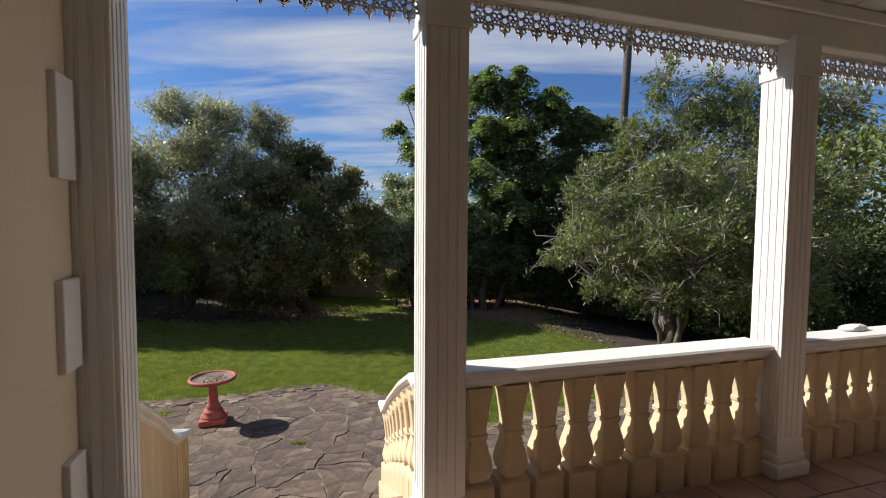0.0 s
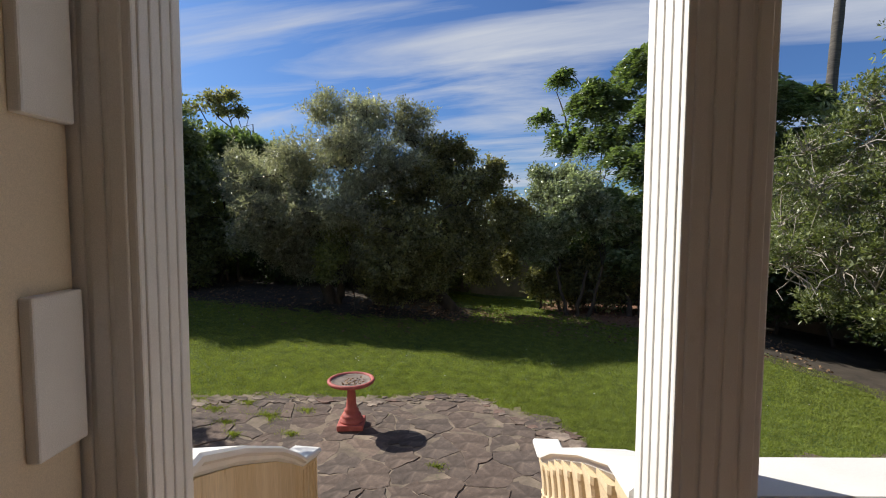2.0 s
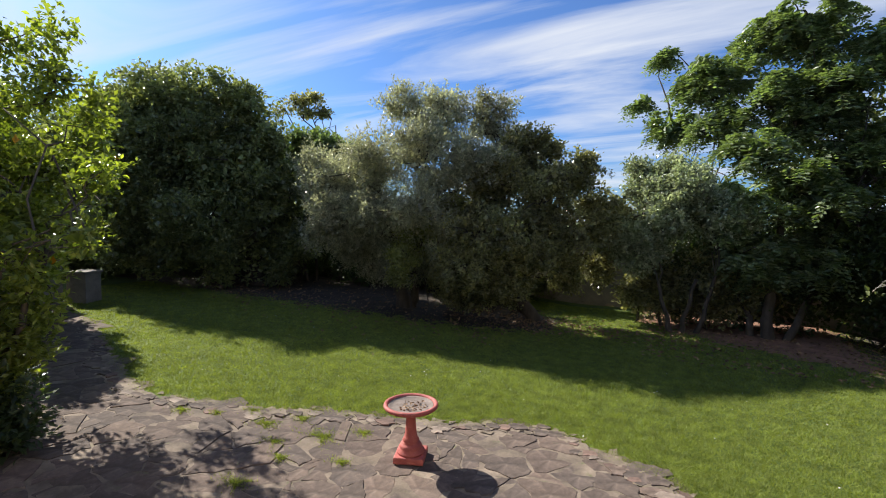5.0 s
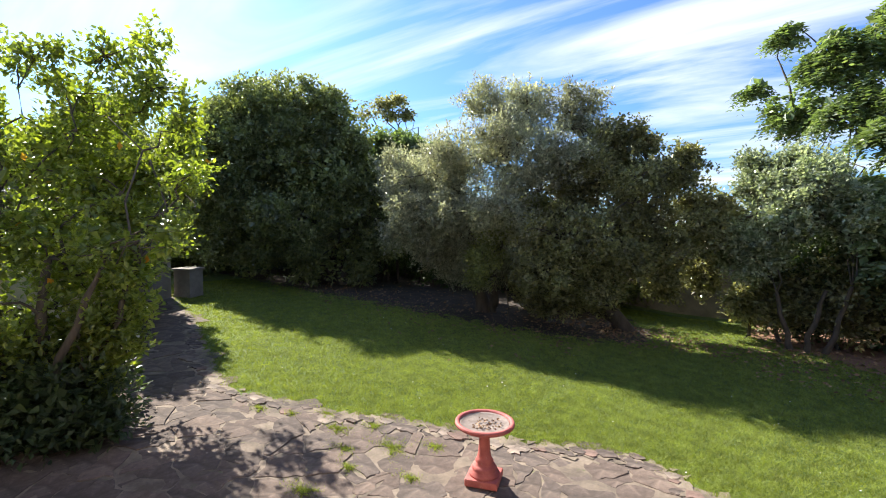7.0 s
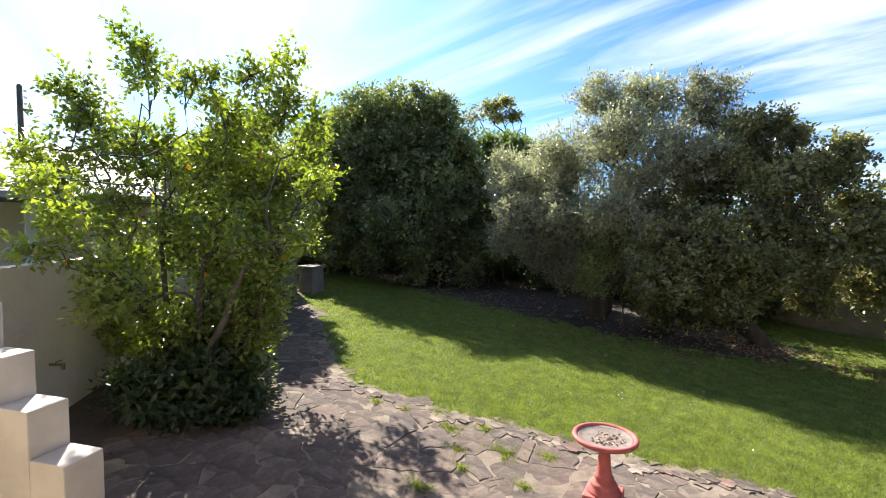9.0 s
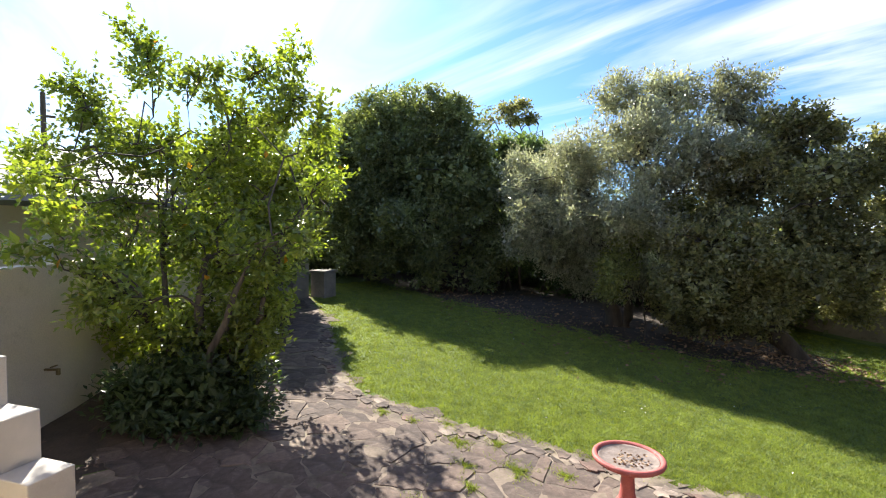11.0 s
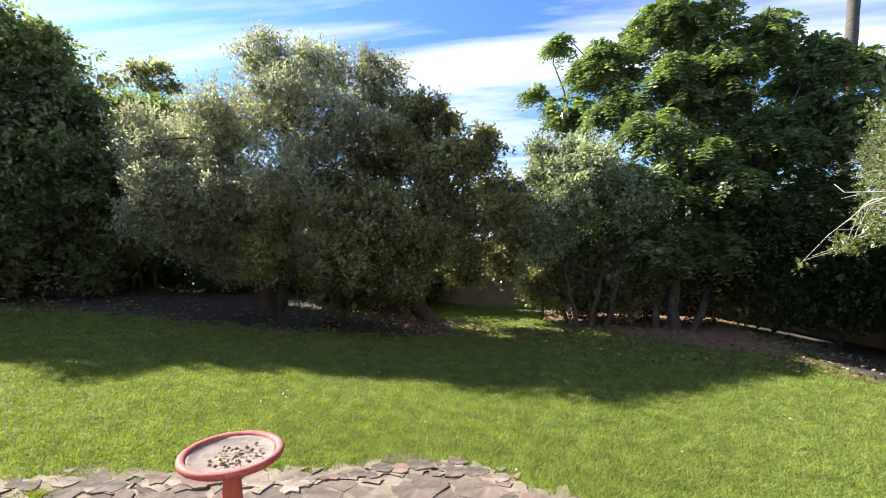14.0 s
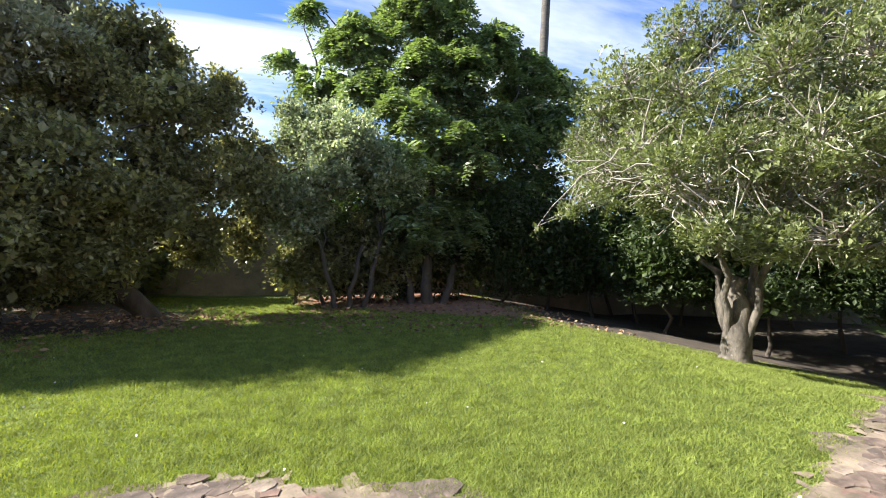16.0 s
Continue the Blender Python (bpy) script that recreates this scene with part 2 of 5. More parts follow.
# ---------------------------------------------------------------- mesh helpers
def part(name, bm, material, parent=None, label="", smooth=False):
    me = bpy.data.meshes.new(name)
    bm.to_mesh(me)
    bm.free()
    me.materials.append(material)
    if smooth:
        me.polygons.foreach_set("use_smooth", [True] * len(me.polygons))
    ob = new(name, me)
    ob.parent = parent
    if label:
        tagged(ob, label)
    return ob


def mesh_np(name, verts, faces, material, parent=None, smooth=False):
    """A mesh from arrays; all faces have the same number of corners."""
    me = bpy.data.meshes.new(name)
    k = faces.shape[1]
    me.vertices.add(len(verts))
    me.vertices.foreach_set("co", np.ascontiguousarray(verts, dtype=np.float32).ravel())
    me.loops.add(faces.size)
    me.loops.foreach_set("vertex_index", np.ascontiguousarray(faces, dtype=np.int32).ravel())
    me.polygons.add(len(faces))
    me.polygons.foreach_set("loop_start", np.arange(0, faces.size, k, dtype=np.int32))
    me.polygons.foreach_set("use_smooth", np.full(len(faces), smooth))
    me.update(calc_edges=True)
    me.materials.append(material)
    ob = new(name, me)
    ob.parent = parent
    return ob


def thing(name, label, category, m=None, group="", kind=""):
    ob = new(name)
    if m is not None:
        ob.matrix_world = m
    return tagged(ob, label, category, group, kind)


def box(bm, x0, y0, z0, x1, y1, z1, bevel=0.0):
    r = bmesh.ops.create_cube(bm, size=1)
    bmesh.ops.scale(bm, vec=(x1 - x0, y1 - y0, z1 - z0), verts=r["verts"])
    bmesh.ops.translate(bm, vec=((x0 + x1) / 2, (y0 + y1) / 2, (z0 + z1) / 2), verts=r["verts"])
    if bevel:
        es = list({e for v in r["verts"] for e in v.link_edges})
        bmesh.ops.bevel(bm, geom=es, offset=bevel, segments=2, affect="EDGES", profile=0.5)
    return bm


def boxed(*a, **k):
    return box(bmesh.new(), *a, **k)


def lathe(profile, seg=16, square=False, lid=True):
    """A solid of revolution from (radius, z) rows, closed at both ends."""
    bm = bmesh.new()
    rings = []
    for r, z in profile:
        ring = []
        for i in range(seg):
            a = 2 * math.pi * i / seg + (math.pi / 4 if square else 0)
            ring.append(bm.verts.new((r * math.cos(a), r * math.sin(a), z)))
        rings.append(ring)
    for p, q in zip(rings, rings[1:]):
        for i in range(seg):
            bm.faces.new((p[i], p[(i + 1) % seg], q[(i + 1) % seg], q[i]))
    bm.faces.new(rings[0][::-1])
    if lid:
        bm.faces.new(rings[-1])
    return bm


def tube_np(pts, radii, seg=6):
    """Vertices and quads of a tapered tube along points."""
    pts = np.asarray(pts, float)
    d = np.gradient(pts, axis=0)
    d /= np.linalg.norm(d, axis=1)[:, None] + 1e-9
    ref = np.where(np.abs(d[:, 2:3]) > 0.9, np.array([[1.0, 0, 0]]), np.array([[0, 0, 1.0]]))
    s = np.cross(d, ref)
    s /= np.linalg.norm(s, axis=1)[:, None] + 1e-9
    u = np.cross(s, d)
    a = np.arange(seg) * 2 * math.pi / seg
    ring = np.cos(a)[None, :, None] * s[:, None, :] + np.sin(a)[None, :, None] * u[:, None, :]
    v = pts[:, None, :] + ring * np.asarray(radii)[:, None, None]
    n = len(pts)
    i, j = np.meshgrid(np.arange(n - 1), np.arange(seg), indexing="ij")
    f = np.stack([i * seg + j, i * seg + (j + 1) % seg, (i + 1) * seg + (j + 1) % seg, (i + 1) * seg + j], -1).reshape(-1, 4)
    return v.reshape(-1, 3), f


def joined(pieces):
    vs, fs, o = [], [], 0
    for v, f in pieces:
        vs.append(v)
        fs.append(f + o)
        o += len(v)
    return np.concatenate(vs), np.concatenate(fs)


# ---------------------------------------------------------------- ground form
def smooth01(x):
    x = np.clip(x, 0, 1)
    return x * x * (3 - 2 * x)


def ground_z(x, y):
    x, y = np.asarray(x, float), np.asarray(y, float)
    s = np.maximum(0, -3.5 - x)
    z = 0.075 * np.minimum(s, 5) + 0.03 * np.clip(s - 5, 0, 10)
    fall = smooth01((y - 6.9) / 2.0) * np.clip(x - 2.6 - 0.25 * np.maximum(0, 9 - y), 0, 5) * 0.17
    return z - fall


def gz(x, y):
    return float(ground_z(x, y))


def inside(x, y, poly):
    x, y = np.asarray(x), np.asarray(y)
    c = np.zeros(x.shape, bool)
    for (x0, y0), (x1, y1) in zip(poly, poly[1:] + poly[:1]):
        hit = ((y0 > y) != (y1 > y)) & (x < (x1 - x0) * (y - y0) / (y1 - y0 + 1e-12) + x0)
        c ^= hit
    return c


PATIO = [(-14.6, 8.0), (-13.5, 7.65), (-10.9, 6.93), (-8.2, 5.9), (-7.0, 5.58), (-5.3, 6.2), (-4.4, 6.68), (-3.2, 7.2), (-2.6, 7.46), (-2.0, 7.66),
         (-1.6, 7.5), (-0.9, 7.15), (-0.35, 6.8), (0.1, 6.25), (0.6, 6.15), (1.25, 6.54), (2.24, 6.94), (3.46, 7.4), (4.6, 7.9), (5.6, 7.0), (4.2, 5.2), (0.6, 4.4),
         (0.0, 2.6), (-1.7, 1.9), (-5.6, 1.2), (-6.6, 2.9), (-7.2, 4.2), (-8.6, 5.0), (-10.5, 5.9), (-13.6, 6.9)]
BED_LEFT = [(-6.2, 0.6), (-6.6, 2.9), (-7.2, 4.2), (-8.6, 5.0), (-10.5, 5.9), (-13.6, 6.9), (-16.0, 6.0), (-12.0, 2.0)]
# soil bed drawn forward so its dark colour also gives the lawn's shade
BED_OLIVE = [(-18, 10.9), (-14, 10.9), (-10.5, 11.1), (-8.0, 11.2), (-6.4, 11.5), (-4.8, 12.0), (-3.3, 12.8), (-3.3, 14.2), (-4.6, 15.3), (-8, 17.5), (-18, 18)]
BED_BANK = [(-1.5, 15.2), (-0.6, 14.3), (0.35, 13.75), (1.3, 13.1), (2.3, 12.5), (3.0, 12.6), (3.0, 18.0), (-1.4, 18.2)]
BED_RIGHT = [(2.32, 12.4), (3.0, 11.7), (4.1, 11.0), (4.8, 10.4), (5.5, 9.9), (6.4, 9.3), (9, 9), (14, 14), (12, 20), (3.02, 18), (3.02, 12.6)]


def sheet(name, poly, lift, material, step=0.2, wobble=0.08, ragged=0.0):
    xs = np.arange(min(p[0] for p in poly), max(p[0] for p in poly) + step, step)
    ys = np.arange(min(p[1] for p in poly), max(p[1] for p in poly) + step, step)
    gx, gy = np.meshgrid(xs, ys, indexing="ij")
    rng = np.random.default_rng(3)
    hx, hy = gx[:-1, :-1] + step / 2, gy[:-1, :-1] + step / 2
    k = inside(hx + rng.normal(0, ragged, hx.shape), hy + rng.normal(0, ragged, hx.shape), poly)
    jx, jy = gx + rng.normal(0, wobble * step, gx.shape), gy + rng.normal(0, wobble * step, gy.shape)
    v = np.stack([jx, jy, ground_z(jx, jy) + lift + rng.normal(0, 0.002, gx.shape)], -1).reshape(-1, 3)
    i, j = np.nonzero(k)
    m = len(ys)
    f = np.stack([i * m + j, (i + 1) * m + j, (i + 1) * m + j + 1, i * m + j + 1], -1)
    used = np.unique(f)
    back = np.full(len(v), -1)
    back[used] = np.arange(len(used))
    return mesh_np(name, v[used], back[f], material, smooth=True)


def big_ground():
    near = np.arange(-22, 16.01, 0.3)
    ax = np.concatenate([[-900, -300, -120, -60, -35], near, [22, 40, 80, 200, 900]])
    ny = np.arange(-6, 22.01, 0.3)
    ay = np.concatenate([[-900, -300, -100, -40, -15], ny, [30, 50, 100, 300, 900]])
    gx, gy = np.meshgrid(ax, ay, indexing="ij")
    v = np.stack([gx, gy, ground_z(np.clip(gx, -30, 20), np.clip(gy, -10, 30))], -1).reshape(-1, 3)
    i, j = np.meshgrid(np.arange(len(ax) - 1), np.arange(len(ay) - 1), indexing="ij")
    m = len(ay)
    f = np.stack([i * m + j, (i + 1) * m + j, (i + 1) * m + j + 1, i * m + j + 1], -1).reshape(-1, 4)
    return tagged(mesh_np("ground", v, f, LAWN, smooth=True), "mown green lawn over gently falling ground", "lawn", kind="structure")


big_ground()
tagged(sheet("pavement_bed", PATIO, 0.006, JOINT), "sandy mortar bed under crazy paving", "paving", kind="structure")
tagged(sheet("ground_soil_left", BED_LEFT, 0.010, SOIL, 0.16, 0.2, 0.14), "bare shaded soil below the yard wall", "soil", kind="structure")
tagged(sheet("ground_soil_back", BED_OLIVE, 0.010, SOIL, 0.16, 0.2, 0.14), "dark soil under the olive tree, standing in for shaded lawn too", "soil", kind="structure")
tagged(sheet("ground_mulch_bank", BED_BANK, 0.010, MULCH, 0.16, 0.2, 0.14), "reddish mulch bank under the back trees", "mulch", kind="structure")

tagged(sheet("ground_soil_right", BED_RIGHT, 0.010, SOIL_SHADED, 0.16, 0.2, 0.05), "soil darkened for the shade under the pale-branched tree", "soil", kind="structure")

# ---------------------------------------------------------------- house and verandah (turned 17 degrees)
V = pose(-0.081, 2.10, 0, 0, 0, 17)
FLOOR_Z, RAIL_Z, BEAM_Z, TOP_Z = 1.20, 2.01, 3.80, 4.05


def placed(ob):
    ob.matrix_world = V
    return ob


def setting(name, bm, material, label, category):
    return placed(tagged(part(name, bm, material), label, category, kind="structure"))


bm = boxed(-1.62, -3.2, 0.0, -1.318, -0.06, 4.6)
setting("wall_verandah", bm, CREAM_WALL, "smooth cream rendered house wall", "wall")
bm = boxed(-7.0, -0.32, -0.3, -1.63, -0.06, 4.6)
setting("wall_garden_front", bm, CREAM_WALL, "cream rendered garden front of the house", "wall")
bm = boxed(-1.302, -3.5, 0.0, 10.0, -3.2, 4.6)
setting("wall_back", bm, CREAM_WALL, "cream rendered back wall of the verandah", "wall")
bm = boxed(-1.302, -3.2, 0.0, 10.0, 0.45, FLOOR_Z - 0.02)
setting("floor", bm, TERRACOTTA, "raised verandah floor with terracotta tiles", "floor")
bm = bmesh.new()
for k in range(46):
    box(bm, -1.297 + k * 0.2465, -3.2, TOP_Z, -1.297 + k * 0.2465 + 0.238, 0.20, TOP_Z + 0.03, 0.006)
box(bm, -1.6, -3.5, TOP_Z + 0.031, 10.0, 0.22, TOP_Z + 0.12)
setting("ceiling", bm, BOARD, "pale painted boarded verandah ceiling", "ceiling")
bm = bmesh.new()
box(bm, -1.60, 0.03, BEAM_Z, 10.0, 0.19, TOP_Z - 0.003, 0.01)
box(bm, -1.60, 0.0, BEAM_Z + 0.17, 10.0, 0.027, TOP_Z - 0.003, 0.008)
setting("trim_beam", bm, PAINT, "white painted timber verandah beam", "beam")
bm = bmesh.new()
vs = [bm.verts.new(p) for p in ((-7.2, 0.26, 4.26), (10.2, 0.26, 4.26), (10.2, -6.6, 6.6), (-7.2, -6.6, 6.6))]
bm.faces.new(vs)
bmesh.ops.solidify(bm, geom=list(bm.faces), thickness=0.08)
setting("roof", bm, ROOF, "grey sheet verandah roof", "roof")


def fluted(t, x0, y0, x1, y1, z0, z1, ribs=4, depth=0.005):
    """A square shaft with raised vertical reeds on its faces, each reed a part."""
    part("shaft", boxed(x0, y0, z0, x1, y1, z1, 0.006), PAINT, t)
    w = (x1 - x0) / (ribs + 0.6)
    h = (y1 - y0) / (ribs + 0.6)
    for k in range(ribs):
        a = x0 + w * (0.3 + k)
        for ya, yb in ((y0 - depth, y0 + 0.004), (y1 - 0.004, y1 + depth)):
            part("reed", boxed(a + 0.12 * w, ya, z0 + 0.02, a + 0.88 * w, yb, z1 - 0.02, 0.004), PAINT, t)
        a = y0 + h * (0.3 + k)
        for xa, xb in ((x0 - depth, x0 + 0.004), (x1 - 0.004, x1 + depth)):
            part("reed", boxed(xa, a + 0.12 * h, z0 + 0.02, xb, a + 0.88 * h, z1 - 0.02, 0.004), PAINT, t)


def pillar(u, half=False):
    t = thing("verandah_pillar", "white fluted square verandah pillar with flared base" if not half else "white fluted pilaster against the cream house wall", "pillar",
              V @ pose(u, 0, FLOOR_Z), group="verandah pillars")
    s = 0.205
    x1 = s
    fluted(t, 0, 0, x1, s, 0.22 if not half else 0.0, 2.42)
    if not half:
        bm = bmesh.new()
        box(bm, -0.035, -0.035, 0, x1 + 0.035, s + 0.035, 0.09, 0.012)
        box(bm, -0.02, -0.02, 0.085, x1 + 0.02, s + 0.02, 0.15, 0.02)
        box(bm, -0.008, -0.008, 0.14, x1 + 0.008, s + 0.008, 0.225, 0.008)
        part("plinth", bm, PAINT, t)
    bm = bmesh.new()
    box(bm, -0.010, -0.010, 2.405, x1 + 0.010, s + 0.010, 2.46, 0.006)
    box(bm, -0.003, -0.003, 2.455, x1 + 0.003, s + 0.003, BEAM_Z - FLOOR_Z + 0.03, 0.003)
    part("capital", bm, PAINT, t)
    return t


P2U = 2.20
for u in (0.0, P2U, 2 * P2U, 3 * P2U):
    pillar(u)
pil = thing("wall_pilaster", "white fluted pilaster at the corner of the cream wall", "pilaster", V @ pose(-1.297, 0, FLOOR_Z), group="verandah pillars")
fluted(pil, -0.10, -0.048, 0.115, 0.142, 0.0, 2.42)
part("plinth", boxed(-0.11, -0.07, 0, 0.14, 0.165, 0.16, 0.012), PAINT, pil)
part("capital", boxed(-0.11, -0.07, 2.42, 0.14, 0.165, BEAM_Z - FLOOR_Z, 0.012), PAINT, pil)

for z0, z1 in ((1.57, 1.90), (2.21, 2.53), (2.87, 3.22), (3.5, 3.8)):
    q = tagged(part("quoin", boxed(-1.322, -0.188, z0, -1.293, -0.064, z1, 0.005), QUOIN), "raised white plaster corner block on the cream wall", "quoin", "wall quoins")
    placed(q)

# baluster: square foot, belly, ring, widening neck
BAL_H = RAIL_Z - 0.10 - FLOOR_Z


def squared(rows, chamfer=0.012):
    """A solid of square section from (half width, z) rows, corners cut."""
    bm = bmesh.new()
    rings = []
    for h, z in rows:
        c = h - chamfer
        rings.append([bm.verts.new((x, y, z)) for x, y in ((h, -c), (h, c), (c, h), (-c, h), (-h, c), (-h, -c), (-c, -h), (c, -h))])
    for p, q in zip(rings, rings[1:]):
        for k in range(8):
            bm.faces.new((p[k], p[(k + 1) % 8], q[(k + 1) % 8], q[k]))
    bm.faces.new(rings[0][::-1])
    bm.faces.new(rings[-1])
    return bm


def baluster_mesh():
    bm = squared([(0.083, 0.0), (0.083, 0.205), (0.071, 0.215), (0.053, 0.222), (0.056, 0.235), (0.069, 0.262), (0.073, 0.295), (0.067, 0.34), (0.055, 0.39), (0.048, 0.425), (0.047, 0.436), (0.054, 0.440),
                  (0.056, 0.462), (0.048, 0.467), (0.049, 0.50), (0.054, 0.56), (0.061, 0.62), (0.067, 0.66), (0.072, 0.675), (0.072, BAL_H)])
    me = bpy.data.meshes.new("baluster")
    bm.to_mesh(me)
    bm.free()
    me.materials.append(CREAM)
    return me


BAL = baluster_mesh()


def coping(bm, pts, width=0.21, depth=0.10):
    """A moulded handrail swept along points (u, n, z of its top)."""
    half = width / 2
    prof = [(-half, -0.012), (-half + 0.012, 0), (half - 0.012, 0), (half, -0.012), (half, -0.035), (half - 0.025, -0.05), (half - 0.03, -0.07), (half - 0.06, -depth), (-half + 0.06, -depth),
            (-half + 0.03, -0.07), (-half + 0.025, -0.05), (-half, -0.035)]
    rings = []
    for i, p in enumerate(pts):
        a, b = Vector(pts[max(0, i - 1)]), Vector(pts[min(len(pts) - 1, i + 1)])
        d = (b - a)
        side = Vector((d.y, -d.x, 0)).normalized()
        rings.append([bm.verts.new(Vector(p) + side * s + Vector((0, 0, z))) for s, z in prof])
    k = len(prof)
    for r, q in zip(rings, rings[1:]):
        for i in range(k):
            bm.faces.new((r[i], q[i], q[(i + 1) % k], r[(i + 1) % k]))
    bm.faces.new(rings[0])
    bm.faces.new(rings[-1][::-1])
    bmesh.ops.recalc_face_normals(bm, faces=list(bm.faces))
    return bm


def straight_balustrade(u0, u1):
    t = thing("balustrade", "cream vase balusters under a white moulded handrail", "balustrade", V, group="verandah balustrades")
    part("handrail", coping(bmesh.new(), [(u0 + 0.21, 0.145, RAIL_Z), (u1 - 0.005, 0.145, RAIL_Z)]), PAINT, t, "white painted moulded handrail")
    n = 10
    step = (u1 - u0 - 0.21) / n
    for k in range(n):
        b = new("baluster", BAL)
        b.parent = t
        b.matrix_local = pose(u0 + 0.21 + (k + 0.5) * step, 0.15, FLOOR_Z - 0.001)
    return t


for k in range(3):
    straight_balustrade(k * P2U, (k + 1) * P2U)

# ---------------------------------------------------------------- stairs
RISE, TREAD, N0 = FLOOR_Z / 7, 0.275, 0.45
stairs = thing("stairs", "straight garden stairs with terracotta treads and cream cheek walls", "stairs", V, kind="structure")
for k in range(6):
    z = FLOOR_Z - RISE * (k + 1)
    y0 = N0 + TREAD * k
    part("riser", boxed(-1.45, y0 - 0.02, -0.05, 0.10, y0 + TREAD - 0.005, z - 0.032), CREAM, stairs)
    part("tread", boxed(-1.45, y0, z - 0.03, 0.10, y0 + TREAD + 0.02, z, 0.008), TERRACOTTA, stairs)


def rail_line(u_top, u_bot, u_end, z_end=0.94):
    """Points (u, n, z) along the top of a stair handrail."""
    lean = u_bot - u_top
    return [(u_top, 0.21, 1.93), (u_top + 0.15 * lean, 0.45, 1.90), (u_top + 0.35 * lean, 0.90, 1.70), (u_top + 0.7 * lean, 1.62, 1.335), (u_bot, 2.15, 1.03), (u_bot * 0.6 + u_end * 0.4, 2.30, 0.5 * z_end + 0.49), (u_end, 2.56, z_end)]


def on_rail(rail, y):
    i = max(j for j in range(len(rail) - 1) if rail[j][1] <= y)
    g = (y - rail[i][1]) / (rail[i + 1][1] - rail[i][1])
    return rail[i][0] * (1 - g) + rail[i + 1][0] * g, rail[i][2] * (1 - g) + rail[i + 1][2] * g


def stair_balustrade():
    t = thing("stair_balustrade", "cream stair balusters under a sloping white handrail", "balustrade", V)
    rail = rail_line(0.10, 0.27, 0.30)
    part("handrail", coping(bmesh.new(), rail), PAINT, t, "white painted moulded handrail")
    bm = bmesh.new()
    n = 9
    for k in range(n):
        y = 0.28 + (k + 0.5) / n * 2.2
        u, top = on_rail(rail, y)
        b = new("baluster", BAL)
        b.parent = t
        b.matrix_local = pose(u, y, top - 0.10 - BAL_H + 0.012)
        box(bm, u - 0.10, y - 0.125, -0.05, u + 0.10, y + 0.125, top - 0.09 - BAL_H, 0.008)
    part("cheek_wall", bm, CREAM, t)


def stair_parapet():
    t = thing("stair_parapet", "smooth cream plastered stair parapet with a white coping", "parapet", V)
    rail = rail_line(-1.40, -1.66, -1.60, 0.87)
    part("coping", coping(bmesh.new(), rail, 0.23), PAINT, t, "white painted moulded coping")
    bm = bmesh.new()
    rings = []
    for y in np.linspace(0.215, 2.545, 26):
        u, top = on_rail(rail, float(y))
        rings.append([bm.verts.new(q) for q in ((u - 0.08, y, -0.05), (u + 0.08, y, -0.05), (u + 0.08, y, top - 0.085), (u - 0.08, y, top - 0.085))])
    for p, q in zip(rings, rings[1:]):
        for k in range(4):
            bm.faces.new((p[k], p[(k + 1) % 4], q[(k + 1) % 4], q[k]))
    bm.faces.new(rings[0])
    bm.faces.new(rings[-1][::-1])
    bmesh.ops.recalc_face_normals(bm, faces=list(bm.faces))
    part("panel", bm, PANEL, t)
    bm = bmesh.new()
    for k in range(5):
        u, top = on_rail(rail, 2.30 + 0.055 * k)
        box(bm, u - 0.088, 2.295 + 0.055 * k, -0.04, u + 0.088, 2.32 + 0.055 * k, top - 0.10, 0.006)
    part("end_flutes", bm, PANEL, t)


stair_balustrade()
stair_parapet()


# ---------------------------------------------------------------- cast frieze under the beam
def ring_np(cx, cz, r, thick, y, a0=0.0, a1=2 * math.pi, n=12):
    a = np.linspace(a0, a1, n)
    p = np.stack([cx + r * np.cos(a), np.full(n, y), cz + r * np.sin(a)], -1)
    return tube_np(p, np.full(n, thick), 4)


def frieze(u0, u1):
    t = thing("lace_frieze", "white cast iron lace frieze hanging below the beam", "frieze", V, group="lace friezes")
    n = round((u1 - u0) / 0.088)
    w = (u1 - u0) / n
    y = 0.11
    zt, zb = BEAM_Z, BEAM_Z - 0.16
    bm = bmesh.new()
    box(bm, u0, y - 0.006, zt - 0.014, u1, y + 0.006, zt + 0.002)
    box(bm, u0, y - 0.005, zt - 0.112, u1, y + 0.005, zt - 0.104)
    part("bar", bm, PAINT, t)
    pieces = [ring_np(0, -0.040, 0.024, 0.006, 0), ring_np(0, -0.084, 0.018, 0.006, 0, n=10)]
    pieces += [ring_np(s * 0.033, -0.026, 0.014, 0.0055, 0, n=8) for s in (-1, 1)]
    pieces += [ring_np(s * 0.030, -0.066, 0.013, 0.0055, 0, n=8) for s in (-1, 1)]
    pieces += [ring_np(s * 0.034, -0.096, 0.011, 0.0055, 0, n=8) for s in (-1, 1)]
    pieces += [ring_np(s * 0.015, -0.122, 0.012, 0.0065, 0, n=8) for s in (-1, 1)]
    pieces.append(tube_np([(0, 0, -0.104), (0, 0, -0.14), (0, 0, -0.162)], [0.008, 0.012, 0.002], 5))
    v, f = joined(pieces)
    first = mesh_np("scroll", v, f, PAINT, t, True)
    first.matrix_local = pose(u0 + w / 2, y, zt)
    for k in range(1, n):
        c = new("scroll", first.data)
        c.parent = t
        c.matrix_local = pose(u0 + w * (k + 0.5), y, zt)
    return t


frieze(-1.19, -0.005)
for k in range(3):
    frieze(k * P2U + 0.21, (k + 1) * P2U - 0.005)


